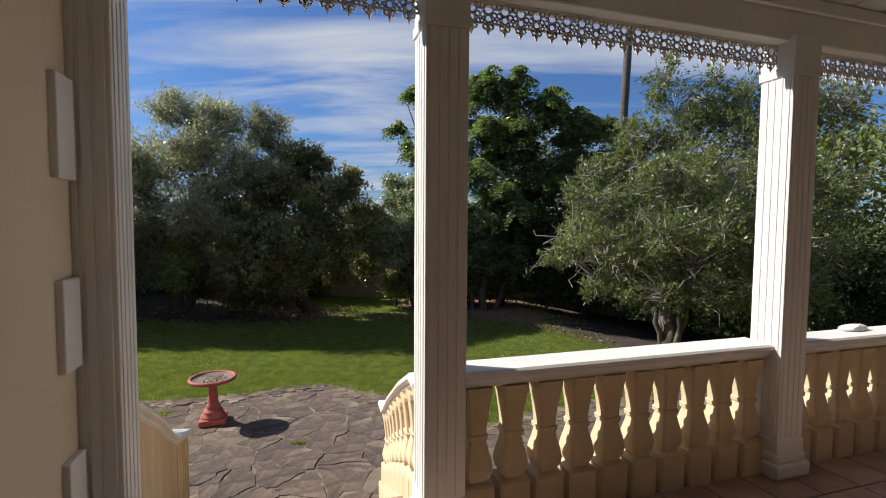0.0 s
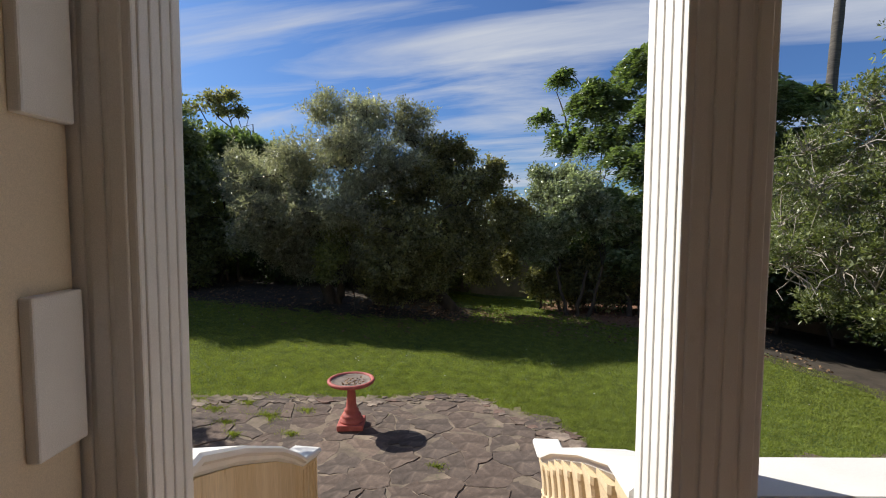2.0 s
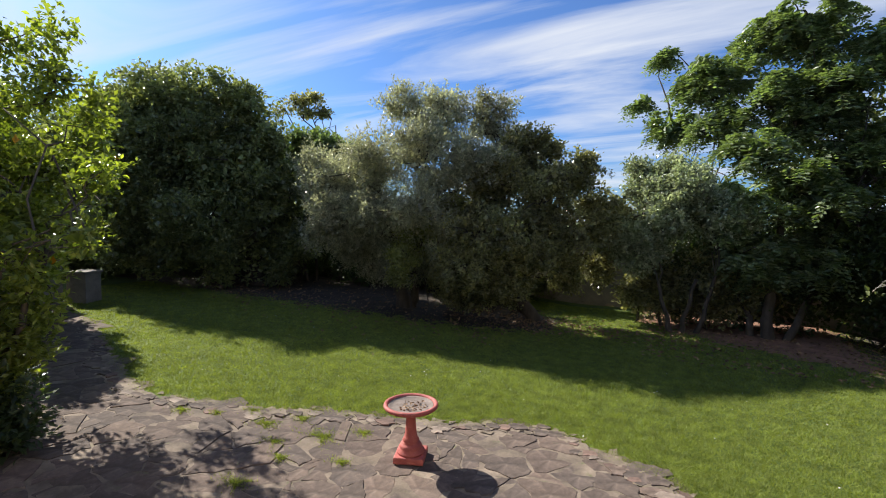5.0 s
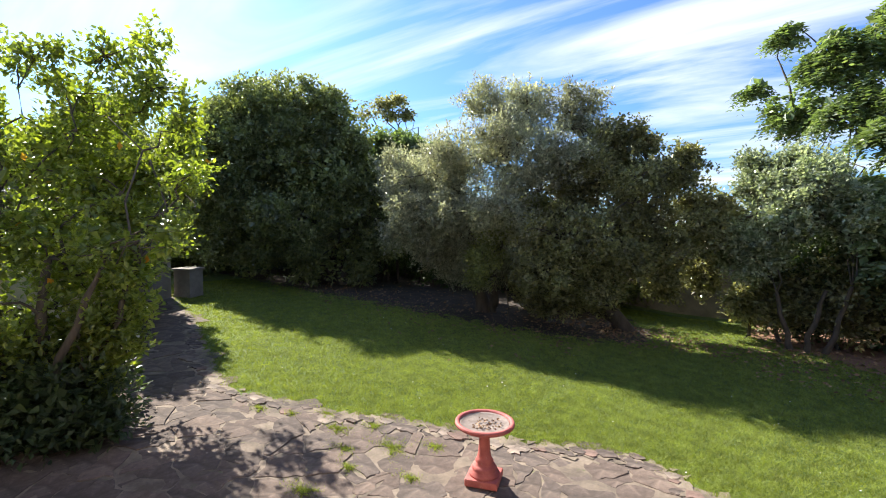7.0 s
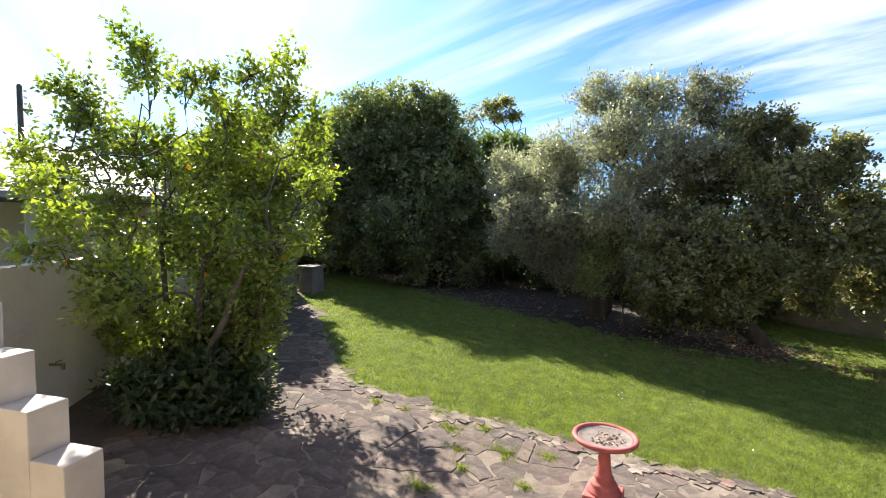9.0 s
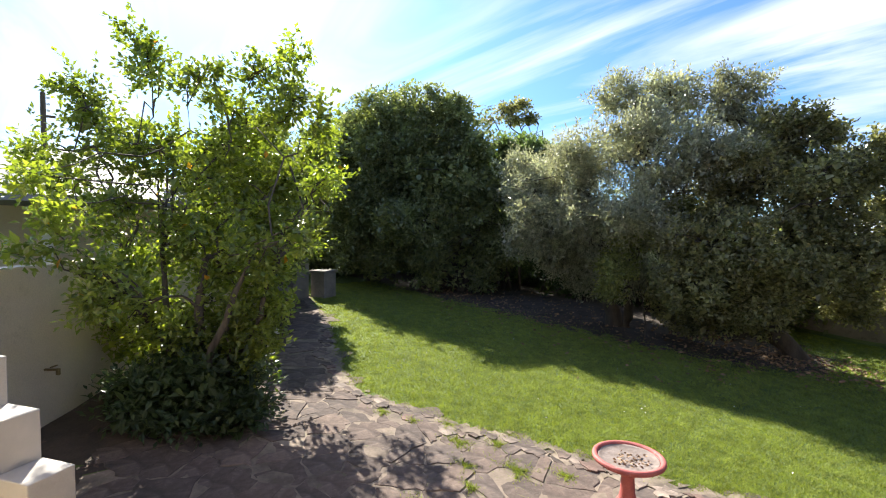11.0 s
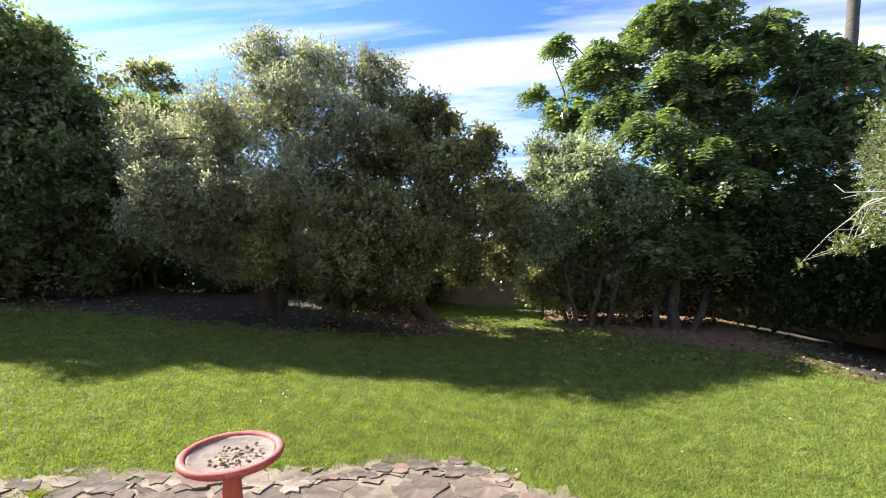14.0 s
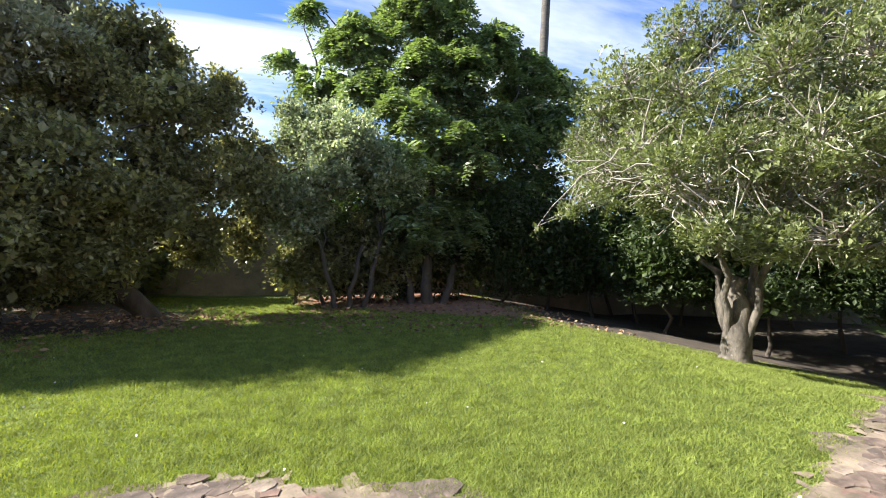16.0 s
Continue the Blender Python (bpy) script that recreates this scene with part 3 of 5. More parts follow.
# ---------------------------------------------------------------- bird bath
def bird_bath(x, y):
    t = thing("bird_bath", "red painted cement bird bath standing on crazy paving", "bird bath", pose(x, y, gz(x, y) + 0.02, 0, 0, 20))
    part("foot", boxed(-0.165, -0.165, 0, 0.165, 0.165, 0.075, 0.012), BATH_RED, t)
    part("stem", lathe([(0.150, 0.07), (0.152, 0.10), (0.118, 0.115), (0.128, 0.145), (0.110, 0.175), (0.080, 0.19), (0.094, 0.215), (0.074, 0.245), (0.062, 0.30), (0.055, 0.40), (0.050, 0.48), (0.060, 0.51), (0.09, 0.53)], 28),
         BATH_RED, t, smooth=True)
    part("bowl", lathe([(0.05, 0.515), (0.13, 0.53), (0.22, 0.55), (0.275, 0.57), (0.295, 0.585), (0.300, 0.60), (0.295, 0.615), (0.28, 0.622), (0.262, 0.618), (0.252, 0.606), (0.248, 0.592)], 48, lid=False), BATH_RED, t, smooth=True)
    part("basin", lathe([(0.2, 0.56), (0.2505, 0.594), (0.247, 0.603), (0.235, 0.594), (0.19, 0.584), (0.10, 0.580), (0.001, 0.579)], 40), BATH_BOWL, t, "weathered grey cement basin", smooth=True)
    rng = np.random.default_rng(8)
    k = 70
    r, a = 0.16 * np.sqrt(rng.random(k)), rng.random(k) * 6.28
    c = np.stack([r * np.cos(a) + 0.03, r * np.sin(a) - 0.02, 0.590 + 0.012 * rng.random(k)], -1)
    v, f = leaves_np(c, rng.normal(0, 1, (k, 3)) * [1, 1, 0.25], rng, 0.032, 0.010)
    tagged(mesh_np("leaf_litter", v, f, LITTER, t), kind="stuff")
    return t


# ---------------------------------------------------------------- leaves and trees
def unit(v):
    return v / (np.linalg.norm(v, axis=-1, keepdims=True) + 1e-9)


def leaves_np(c, d, rng, length, width, up=None):
    """Folded diamond leaves at c, pointing along d."""
    n = len(c)
    d = unit(d)
    ref = rng.normal(0, 1, (n, 3)) if up is None else up + rng.normal(0, 0.45, (n, 3))
    s = unit(np.cross(d, ref))
    nn = np.cross(s, d)
    ln = length * rng.uniform(0.7, 1.25, (n, 1))
    wd = width * rng.uniform(0.8, 1.2, (n, 1))
    base = c
    tip = c + d * ln
    mid = c + d * ln * 0.48
    l = mid + s * wd + nn * wd * 0.35
    r = mid - s * wd + nn * wd * 0.35
    v = np.stack([base, r, tip, l], 1).reshape(-1, 3)
    o = np.arange(n)[:, None] * 4
    f = np.concatenate([o + [[0, 1, 2]], o + [[0, 2, 3]]], 1).reshape(-1, 3)
    return v, f


def lobe_points(lobes, count, rng, shell=0.72, seed=0.0):
    """Points inside lobes, most near their skin, with bumpy skins; and the way out at each."""
    vol = np.array([(l[3] * l[4] * l[5]) ** (2 / 3) for l in lobes])
    pick = rng.choice(len(lobes), count, p=vol / vol.sum())
    L = np.array(lobes)[pick]
    d = unit(rng.normal(0, 1, (count, 3)))
    bump = 1 + 0.16 * np.sin(d[:, 0] * 7 + pick * 1.7 + seed) * np.sin(d[:, 1] * 6 + pick) + 0.12 * np.sin(d[:, 2] * 9 + d[:, 0] * 5 + pick * 2.3)
    r = (shell + (1.0 - shell) * rng.random(count) ** 0.7) * bump
    deep = rng.random(count) < 0.22
    r = np.where(deep, r * rng.uniform(0.4, 0.9, count), r)
    return L[:, :3] + d * r[:, None] * L[:, 3:6], d


def cluster_crown(name, lobes, rng, material, parent, clumps, per, size, length, width, style="spray", shell=0.72, low=0.15, fill=5, shoots=0, shoot=0.34):
    c, out = lobe_points(lobes, clumps, rng, shell)
    keep = c[:, 2] > ground_z(c[:, 0], c[:, 1]) + low
    c, out = c[keep], out[keep]
    n = len(c)
    if style == "frond":
        # drooping feathered leaves round each shoot
        m = 7
        fr = 8
        az = rng.random((n, fr)) * 6.283
        rise = rng.uniform(-0.2, 0.9, (n, fr))
        hd = np.stack([np.cos(az), np.sin(az), rise], -1) + 0.35 * out[:, None, :]
        hd = unit(hd)
        ln = size * rng.uniform(0.7, 1.3, (n, fr, 1))
        s = (np.arange(m) + 1) / m
        stem = c[:, None, None, :] + hd[:, :, None, :] * ln[:, :, None, :] * s[None, None, :, None]
        stem[..., 2] -= (ln * 0.95)[:, :, None, 0] * s[None, None, :] ** 2
        side = unit(np.cross(hd, np.array([0, 0, 1.0])))
        pts, ds = [], []
        for sg in (-1, 1):
            pts.append(stem.reshape(-1, 3))
            dd = sg * side[:, :, None, :] + 0.45 * hd[:, :, None, :] + np.array([0, 0, -0.35])
            ds.append(np.broadcast_to(dd, stem.shape).reshape(-1, 3) + rng.normal(0, 0.15, stem.reshape(-1, 3).shape))
        pts, ds = np.concatenate(pts), np.concatenate(ds)
        v, f = leaves_np(pts, ds, rng, length, width, np.array([[0, 0, 1.0]]))
    else:
        off = unit(rng.normal(0, 1, (n, per, 3))) * rng.random((n, per, 1)) ** 0.45 * size * np.array([1.5, 1.5, 1.1])
        pts = (c[:, None, :] + off).reshape(-1, 3)
        if style == "rosette":
            ds = unit(off) + 0.5 * np.array([0, 0, 1.0]) + 0.5 * out[:, None, :]
            pts = (c[:, None, :] + off * 0.45).reshape(-1, 3)
        else:
            ds = unit(off) * 0.6 + 0.35 * out[:, None, :] + rng.normal(0, 0.8, off.shape)
        v, f = leaves_np(pts, ds.reshape(-1, 3), rng, length, width, np.array([[0, 0, 1.0]]))
    if shoots:
        # upright leafy shoots that break the crown's outline
        c2, o2 = lobe_points(lobes, shoots, rng, 0.95)
        ok = c2[:, 2] > ground_z(c2[:, 0], c2[:, 1]) + low + 0.3
        c2, o2 = c2[ok], o2[ok]
        m = 14
        way = unit(0.75 * o2 + np.array([0, 0, 0.7]) + rng.normal(0, 0.3, o2.shape))
        ln = shoot * rng.uniform(0.4, 1.3, (len(c2), 1, 1))
        st = c2[:, None, :] + way[:, None, :] * ln * np.linspace(0, 1, m)[None, :, None]
        st = st + rng.normal(0, 0.018, st.shape)
        dd = np.broadcast_to(0.55 * way[:, None, :], st.shape) + rng.normal(0, 0.6, st.shape)
        vs, fs = leaves_np(st.reshape(-1, 3), dd.reshape(-1, 3), rng, length, width, np.array([[0, 0, 1.0]]))
        f = np.concatenate([f, fs + len(v)])
        v = np.concatenate([v, vs])
    # the dense inside of the crown
    k = int(n * fill)
    if k:
        small = [(l[0], l[1], l[2] - 0.05 * l[5], l[3] * 0.8, l[4] * 0.8, l[5] * 0.8) for l in lobes]
        ci, oi = lobe_points(small, k, rng, 0.35)
        ci = ci[ci[:, 2] > ground_z(ci[:, 0], ci[:, 1]) + low]
        vi, fi = leaves_np(ci, rng.normal(0, 1, ci.shape), rng, min(0.24, length * 1.7), max(0.045, min(0.085, width * 2.3)), np.array([[0, 0, 1.0]]))
        f = np.concatenate([f, fi + len(v)])
        v = np.concatenate([v, vi])
    ok = v.reshape(-1, 4, 3)[:, :, 2].min(1) > 0.02
    v = v.reshape(-1, 4, 3)[ok].reshape(-1, 3)
    f = f[: len(v) // 2]
    mesh_np(name, v, f, material, parent)
    return c


def bough(a, b, rng, sag=0.15, n=6, bend=0.06):
    a, b = np.asarray(a, float), np.asarray(b, float)
    s = np.linspace(0, 1, n)[:, None]
    p = a + (b - a) * s
    ln = np.linalg.norm(b - a)
    p[1:-1] += rng.normal(0, bend * ln, (n - 2, 3))
    p[:, 2] += sag * ln * np.sin(np.pi * s[:, 0]) * 0.6
    return p


def tree(name, label, x, y, stems, lobes, leaf, bark, seed, clumps=700, per=26, size=0.16, length=0.09, width=0.022, style="spray", twigs=60, r0=0.16, shell=0.72,
         bark_twig=None, category="tree", low=0.15, fill=5, twig_r=0.014, group="", reach=0.0, shoots=0, shoot=0.34):
    """Stems rise from the base and fork into limbs for the lobes, twigs reach out to the leaf clumps."""
    rng = np.random.default_rng(seed)
    t = thing(name, label, category, group=group)
    z0 = gz(x, y)
    pieces, limbs = [], []
    for sx, sy, hx, hy, hz, r in stems:
        p = bough((x + sx, y + sy, z0 - 0.1), (x + hx, y + hy, z0 + hz), rng, 0.0, 7, 0.022)
        rad = np.linspace(r * 1.25, r * 0.7, 7)
        rad[0] *= 1.2
        pieces.append(tube_np(p, rad, 10))
        limbs.append((p[-1], r * 0.7))
        limbs.append((p[4], r * 0.6))
    mesh_np("trunk", *joined(pieces), bark, t, True)
    c = cluster_crown("crown", lobes, rng, leaf, t, clumps, per, size, length, width, style, shell, low, fill, shoots, shoot)
    pieces = []
    knots = []
    big = np.quantile([q[3] for q in lobes], 0.84)
    for l in lobes:
        if len(lobes) > 20 and l[3] < big:
            continue
        a, r = min(limbs, key=lambda q: np.linalg.norm(q[0] - np.array(l[:3])) + 0.001 * rng.random())
        p = bough(a, l[:3], rng, 0.1, 7)
        pieces.append(tube_np(p, np.linspace(r * 0.5, max(0.008, r * 0.12), 7), 7))
        knots += [q for q in p[2:]]
    knots = np.array(knots + [q[0] for q in limbs])
    for i in rng.choice(len(c), min(twigs, len(c)), replace=False):
        a = knots[np.argmin(np.linalg.norm(knots - c[i], axis=1) + rng.random(len(knots)) * 0.5)]
        tip = c[i] + reach * rng.normal(0.3, 1, 3)
        pieces.append(tube_np(bough(a, tip, rng, 0.08, 5), np.linspace(twig_r * 1.6, twig_r * 0.45, 5), 4))
    mesh_np("branchwork", *joined(pieces), bark_twig or bark, t, True)
    return t


def at_ground(lobes, x, y):
    z = gz(x, y)
    return [(x + a, y + b, z + c, d, e, f) for a, b, c, d, e, f in lobes]


bird_bath(-3.10, 6.19)

# leaf masses of the trees: centre and radius
OLIVE = [(-8.65, 11.54, 3.54, 1.04), (-8.23, 11.18, 2.52, 0.89), (-7.52, 11.62, 4.25, 0.91), (-6.95, 12.23, 5.51, 0.60), (-6.07, 12.64, 5.33, 0.73), (-5.20, 13.30, 5.27, 0.73), (-6.05, 11.81, 4.08, 1.13), (-5.17, 12.47, 3.96, 0.98), (-7.16, 11.60, 2.79, 1.04), (-4.68, 13.65, 4.66, 0.59), (-5.95, 11.54, 2.85, 0.90), (-9.17, 11.47, 3.99, 0.59), (-7.88, 11.41, 2.10, 0.58), (-7.70, 12.40, 1.70, 0.80), (-6.70, 12.10, 1.60, 0.75), (-8.40, 12.00, 1.90, 0.70)]
SAPLING = [(-6.40, 11.45, 1.87, 0.47), (-6.28, 11.74, 2.67, 0.54), (-5.66, 12.37, 2.80, 0.54), (-6.50, 11.33, 1.32, 0.28)]
EVERGREEN = [(-5.05, 12.85, 3.30, 0.68), (-5.35, 12.30, 2.55, 0.60), (-4.02, 13.25, 4.34, 0.64), (-3.64, 13.43, 4.65, 0.33), (-3.43, 13.57, 4.33, 0.28), (-4.35, 12.95, 3.76, 0.77), (-2.87, 13.82, 3.69, 0.65), (-2.64, 14.03, 4.07, 0.23), (-2.33, 14.44, 3.01, 0.62), (-3.53, 13.16, 3.30, 0.90), (-4.66, 11.84, 2.24, 0.97), (-3.85, 12.71, 2.18, 1.05), (-2.92, 13.68, 2.31, 0.94), (-2.22, 14.71, 2.17, 0.55), (-4.92, 11.46, 1.52, 0.66), (-4.21, 12.37, 1.31, 0.68), (-3.23, 13.63, 1.40, 0.58), (-2.52, 14.66, 1.23, 0.48), (-2.00, 15.00, 2.70, 0.50), (-4.60, 12.90, 0.95, 0.60), (-5.20, 12.40, 0.85, 0.60), (-5.70, 12.60, 1.00, 0.70), (-4.25, 13.30, 0.75, 0.40)]
BROADLEAF = [(-15.17, 10.96, 6.43, 1.11), (-14.14, 11.76, 6.63, 1.03), (-12.82, 12.33, 6.10, 0.94), (-12.05, 12.58, 5.25, 0.65), (-15.87, 10.35, 5.21, 1.21), (-14.26, 10.98, 4.62, 1.54), (-12.86, 11.89, 4.25, 1.34), (-11.98, 12.52, 3.72, 0.83), (-15.27, 10.36, 2.98, 1.37), (-13.32, 11.13, 2.44, 1.51), (-12.13, 12.18, 2.45, 1.00), (-11.65, 13.32, 2.08, 0.93), (-14.77, 10.64, 1.51, 1.01), (-12.80, 11.59, 1.37, 0.93), (-11.81, 12.59, 1.19, 0.84), (-15.60, 10.10, 5.30, 1.15), (-15.70, 10.00, 3.60, 1.30), (-15.60, 9.90, 2.00, 1.20), (-15.90, 10.60, 6.00, 1.00), (-13.90, 12.30, 5.50, 1.20), (-14.50, 11.40, 5.60, 1.20), (-13.20, 12.90, 4.90, 1.10), (-14.90, 10.90, 4.00, 1.30)]
FEATHERY = [(-1.88, 18.60, 6.53, 0.32), (-1.19, 18.18, 7.68, 0.37), (0.08, 17.27, 6.52, 0.94), (1.48, 17.00, 7.38, 0.92), (2.51, 16.99, 7.49, 0.83), (3.72, 17.09, 6.97, 0.94), (4.79, 17.16, 6.14, 0.98), (6.07, 17.27, 6.22, 0.58), (-0.92, 17.66, 5.47, 0.69), (0.34, 16.76, 5.21, 0.76), (0.87, 15.28, 4.40, 0.73), (2.37, 16.44, 5.52, 1.16), (0.50, 14.52, 3.05, 0.62), (1.70, 14.93, 3.41, 0.90), (3.34, 15.99, 4.11, 1.11), (4.99, 16.65, 4.66, 1.02), (0.66, 14.71, 1.93, 0.95), (1.95, 15.32, 1.74, 1.00), (3.49, 15.97, 2.30, 1.25), (5.00, 16.61, 2.62, 1.09)]
SILVER = [(-1.38, 14.87, 3.56, 0.60), (-0.48, 14.75, 3.66, 0.64), (-0.99, 14.49, 2.74, 0.82), (-1.52, 14.53, 1.92, 0.70), (-0.20, 14.50, 3.20, 0.60), (0.30, 14.50, 2.60, 0.55)]
PALE = [(4.21, 10.85, 4.18, 0.54), (4.90, 10.65, 4.64, 0.45), (5.50, 10.26, 4.69, 0.55), (6.23, 9.92, 4.75, 0.63), (6.75, 9.55, 4.58, 0.59), (3.28, 11.23, 3.47, 0.48), (3.88, 10.83, 3.29, 0.72), (4.65, 10.39, 3.59, 0.74), (5.46, 9.93, 3.63, 0.81), (6.21, 9.49, 3.57, 0.78), (3.28, 11.00, 2.56, 0.54), (3.84, 10.41, 2.34, 0.59), (4.47, 9.90, 2.47, 0.69), (5.30, 9.54, 2.46, 0.68), (6.10, 9.19, 2.46, 0.67), (3.53, 10.39, 1.96, 0.36), (4.15, 9.88, 1.70, 0.36), (4.90, 9.54, 1.63, 0.37), (5.73, 9.28, 1.64, 0.43), (3.60, 9.50, 1.63, 0.50), (4.30, 9.00, 1.58, 0.50), (5.00, 8.70, 1.53, 0.52), (5.70, 8.40, 1.58, 0.55), (6.40, 8.20, 1.63, 0.60), (4.60, 9.80, 1.48, 0.45), (5.40, 9.60, 1.43, 0.45), (6.10, 9.30, 1.43, 0.50), (4.00, 9.30, 2.60, 0.55), (4.90, 8.80, 2.70, 0.60), (5.80, 8.50, 2.80, 0.60), (2.45, 10.90, 1.80, 0.22), (2.00, 11.00, 1.55, 0.12)]
PALE_FAR = [(6.40, 9.07, 1.79, 0.40), (7.31, 9.14, 3.34, 0.91), (7.00, 8.90, 2.23, 0.79), (4.00, 12.40, 3.00, 0.70), (4.60, 12.90, 3.50, 0.80), (5.50, 13.00, 3.50, 0.90), (6.60, 12.40, 3.40, 0.90), (3.70, 11.90, 2.50, 0.60), (7.40, 11.20, 3.30, 0.90)]
SHRUB = [(-8.74, 3.16, 5.10, 0.24), (-8.53, 3.36, 4.63, 0.41), (-9.45, 2.61, 4.45, 0.32), (-9.24, 2.81, 3.96, 0.45), (-7.85, 3.81, 4.45, 0.39), (-7.89, 4.54, 4.73, 0.33), (-7.19, 4.78, 4.78, 0.23), (-7.26, 4.83, 4.22, 0.39), (-8.23, 4.48, 4.00, 0.53), (-6.90, 5.04, 3.89, 0.26), (-6.92, 5.14, 3.16, 0.30), (-7.78, 4.73, 3.15, 0.52), (-7.86, 3.87, 3.17, 0.56), (-8.83, 3.27, 3.52, 0.58), (-8.80, 6.10, 3.30, 0.34), (-8.75, 5.90, 4.10, 0.32), (-8.20, 5.50, 3.70, 0.35)]
SHRUB_LOW = [(-8.87, 2.40, 3.29, 0.38), (-9.13, 2.12, 3.58, 0.27), (-8.40, 2.90, 2.69, 0.45), (-9.07, 2.27, 2.69, 0.27), (-7.58, 3.54, 2.33, 0.52), (-6.56, 4.12, 2.36, 0.35), (-5.85, 4.35, 2.45, 0.20), (-8.24, 3.17, 1.78, 0.59), (-7.42, 3.82, 1.59, 0.65), (-6.97, 4.17, 1.40, 0.40), (-7.95, 3.44, 0.95, 0.59), (-7.39, 3.93, 0.75, 0.47), (-8.42, 3.05, 0.99, 0.35), (-8.66, 2.64, 1.43, 0.20), (-7.89, 3.62, 0.42, 0.35), (-6.90, 4.35, 1.87, 0.38), (-6.99, 4.15, 1.36, 0.40), (-7.02, 4.00, 0.85, 0.42), (-7.20, 4.50, 2.50, 0.40), (-7.02, 2.12, 2.27, 0.20), (-7.02, 2.39, 2.56, 0.26), (-7.02, 2.14, 2.95, 0.24), (-7.00, 2.57, 2.14, 0.22), (-7.00, 2.61, 1.71, 0.22), (-7.00, 2.91, 1.81, 0.30)]
PALE_NEAR = [(2.50, 8.90, 2.20, 0.42), (2.90, 8.60, 1.54, 0.38), (3.30, 8.30, 1.48, 0.38), (3.90, 8.10, 1.48, 0.42), (4.60, 8.00, 1.48, 0.45), (3.20, 8.70, 2.40, 0.50), (3.90, 8.30, 2.50, 0.55), (4.80, 8.00, 2.60, 0.55), (5.60, 7.90, 2.50, 0.60), (2.70, 9.60, 2.60, 0.45), (2.40, 9.90, 2.00, 0.35), (3.00, 9.20, 3.10, 0.50), (3.90, 8.70, 3.40, 0.60), (4.90, 8.40, 3.60, 0.60)]
PALE_TOP = [(4.92, 10.49, 5.82, 0.52), (5.80, 10.47, 5.45, 0.75), (6.48, 10.17, 5.50, 0.67), (4.30, 10.72, 4.62, 0.64), (7.30, 9.95, 5.22, 0.71), (3.47, 10.88, 3.87, 0.59), (8.08, 9.75, 5.17, 0.70), (4.99, 10.41, 6.29, 0.22)]
LIGHT = [(-12.18, 13.87, 4.87, 0.70), (-11.72, 14.22, 5.01, 0.66), (-11.18, 14.63, 4.94, 0.58), (-10.68, 15.01, 4.89, 0.46), (-11.91, 14.00, 4.01, 0.77)]
FLAT = [(-15.42, 17.02, 7.57, 0.42), (-14.88, 17.45, 7.82, 0.39), (-14.42, 17.75, 7.21, 0.29), (-15.79, 16.70, 7.19, 0.32), (-15.05, 17.27, 7.20, 0.34)]


def mass(rows, flat=0.9, wide=1.0, billows=5, seed=1):
    """The masses, each with smaller billows round its skin."""
    rng = np.random.default_rng(seed + len(rows))
    out = []
    for x, y, z, r in rows:
        out.append((x, y, z, r * wide * 0.86, r * wide * 0.86, r * flat * 0.86))
        for k in range(billows):
            d = unit(rng.normal(0, 1, 3) + np.array([0, 0, 0.3]))
            q = r * rng.uniform(0.30, 0.48)
            w = r * rng.uniform(0.66, 0.86)
            out.append((x + d[0] * w * wide, y + d[1] * w * wide, z + d[2] * w * flat, q * wide, q * wide, q * flat))
    return out


tree("olive_tree", "grey-green olive tree with a broad billowing crown", -7.2, 12.6, [(0, 0, 0.0, -0.5, 1.9, 0.16), (0.2, 0.1, 0.9, -0.6, 1.9, 0.10)],
     mass(OLIVE) + [(-8.5, 12.5, 3.2, 1.1, 1.0, 1.0), (-9.5, 12.9, 3.5, 1.1, 1.0, 0.9), (-8.0, 12.3, 2.1, 1.0, 0.9, 0.7), (-10.3, 13.2, 3.8, 1.0, 1.0, 0.9)], L_OLIVE, BARK_DARK, 11, clumps=3000, per=34, size=0.14, length=0.085, width=0.017, twigs=160, low=0.6, fill=3.5, shoots=1000, shoot=0.3)
tree("evergreen_tree", "dark evergreen tree with leaning trunk and low crown", -3.9, 13.9, [(0, 0, -0.6, -0.9, 1.3, 0.15), (-0.1, 0.1, -1.2, -1.0, 1.2, 0.09)],
     mass(EVERGREEN), L_DARK, BARK_DARK, 12, clumps=2300, per=28, size=0.12, length=0.085, width=0.029, twigs=260, low=0.2, fill=3, shoots=500, shoot=0.3)
tree("small_bush_tree", "yellow-green leafy sapling growing under the olive", -6.2, 12.2, [(0, 0, 0.1, -0.35, 0.9, 0.016)],
     mass(SAPLING), L_SAPLING, BARK_DARK, 13, clumps=300, per=26, size=0.13, length=0.08, width=0.025, twigs=30, fill=2)
tree("broadleaf_tree", "tall dense dark green broadleaf tree", -13.2, 12.8, [(0, 0, 0.3, 0, 2.5, 0.22), (0.5, -0.3, 1.4, -0.3, 2.3, 0.14), (-0.6, 0, -1.4, 0, 2.4, 0.14)],
     mass(BROADLEAF) + [(-14.2, 14.2, 4.5, 1.7, 1.5, 1.8), (-16.1, 13.7, 4.1, 1.7, 1.5, 1.8), (-17.0, 12.6, 4.7, 1.5, 1.3, 1.8), (-12.7, 14.0, 2.6, 1.3, 1.1, 1.4), (-15.0, 13.8, 1.8, 2.0, 1.3, 1.4)], L_BIG, BARK_DARK, 14, clumps=3200, per=28, size=0.17, length=0.125, width=0.042, twigs=220, low=0.2, fill=5, shoots=500, shoot=0.35)
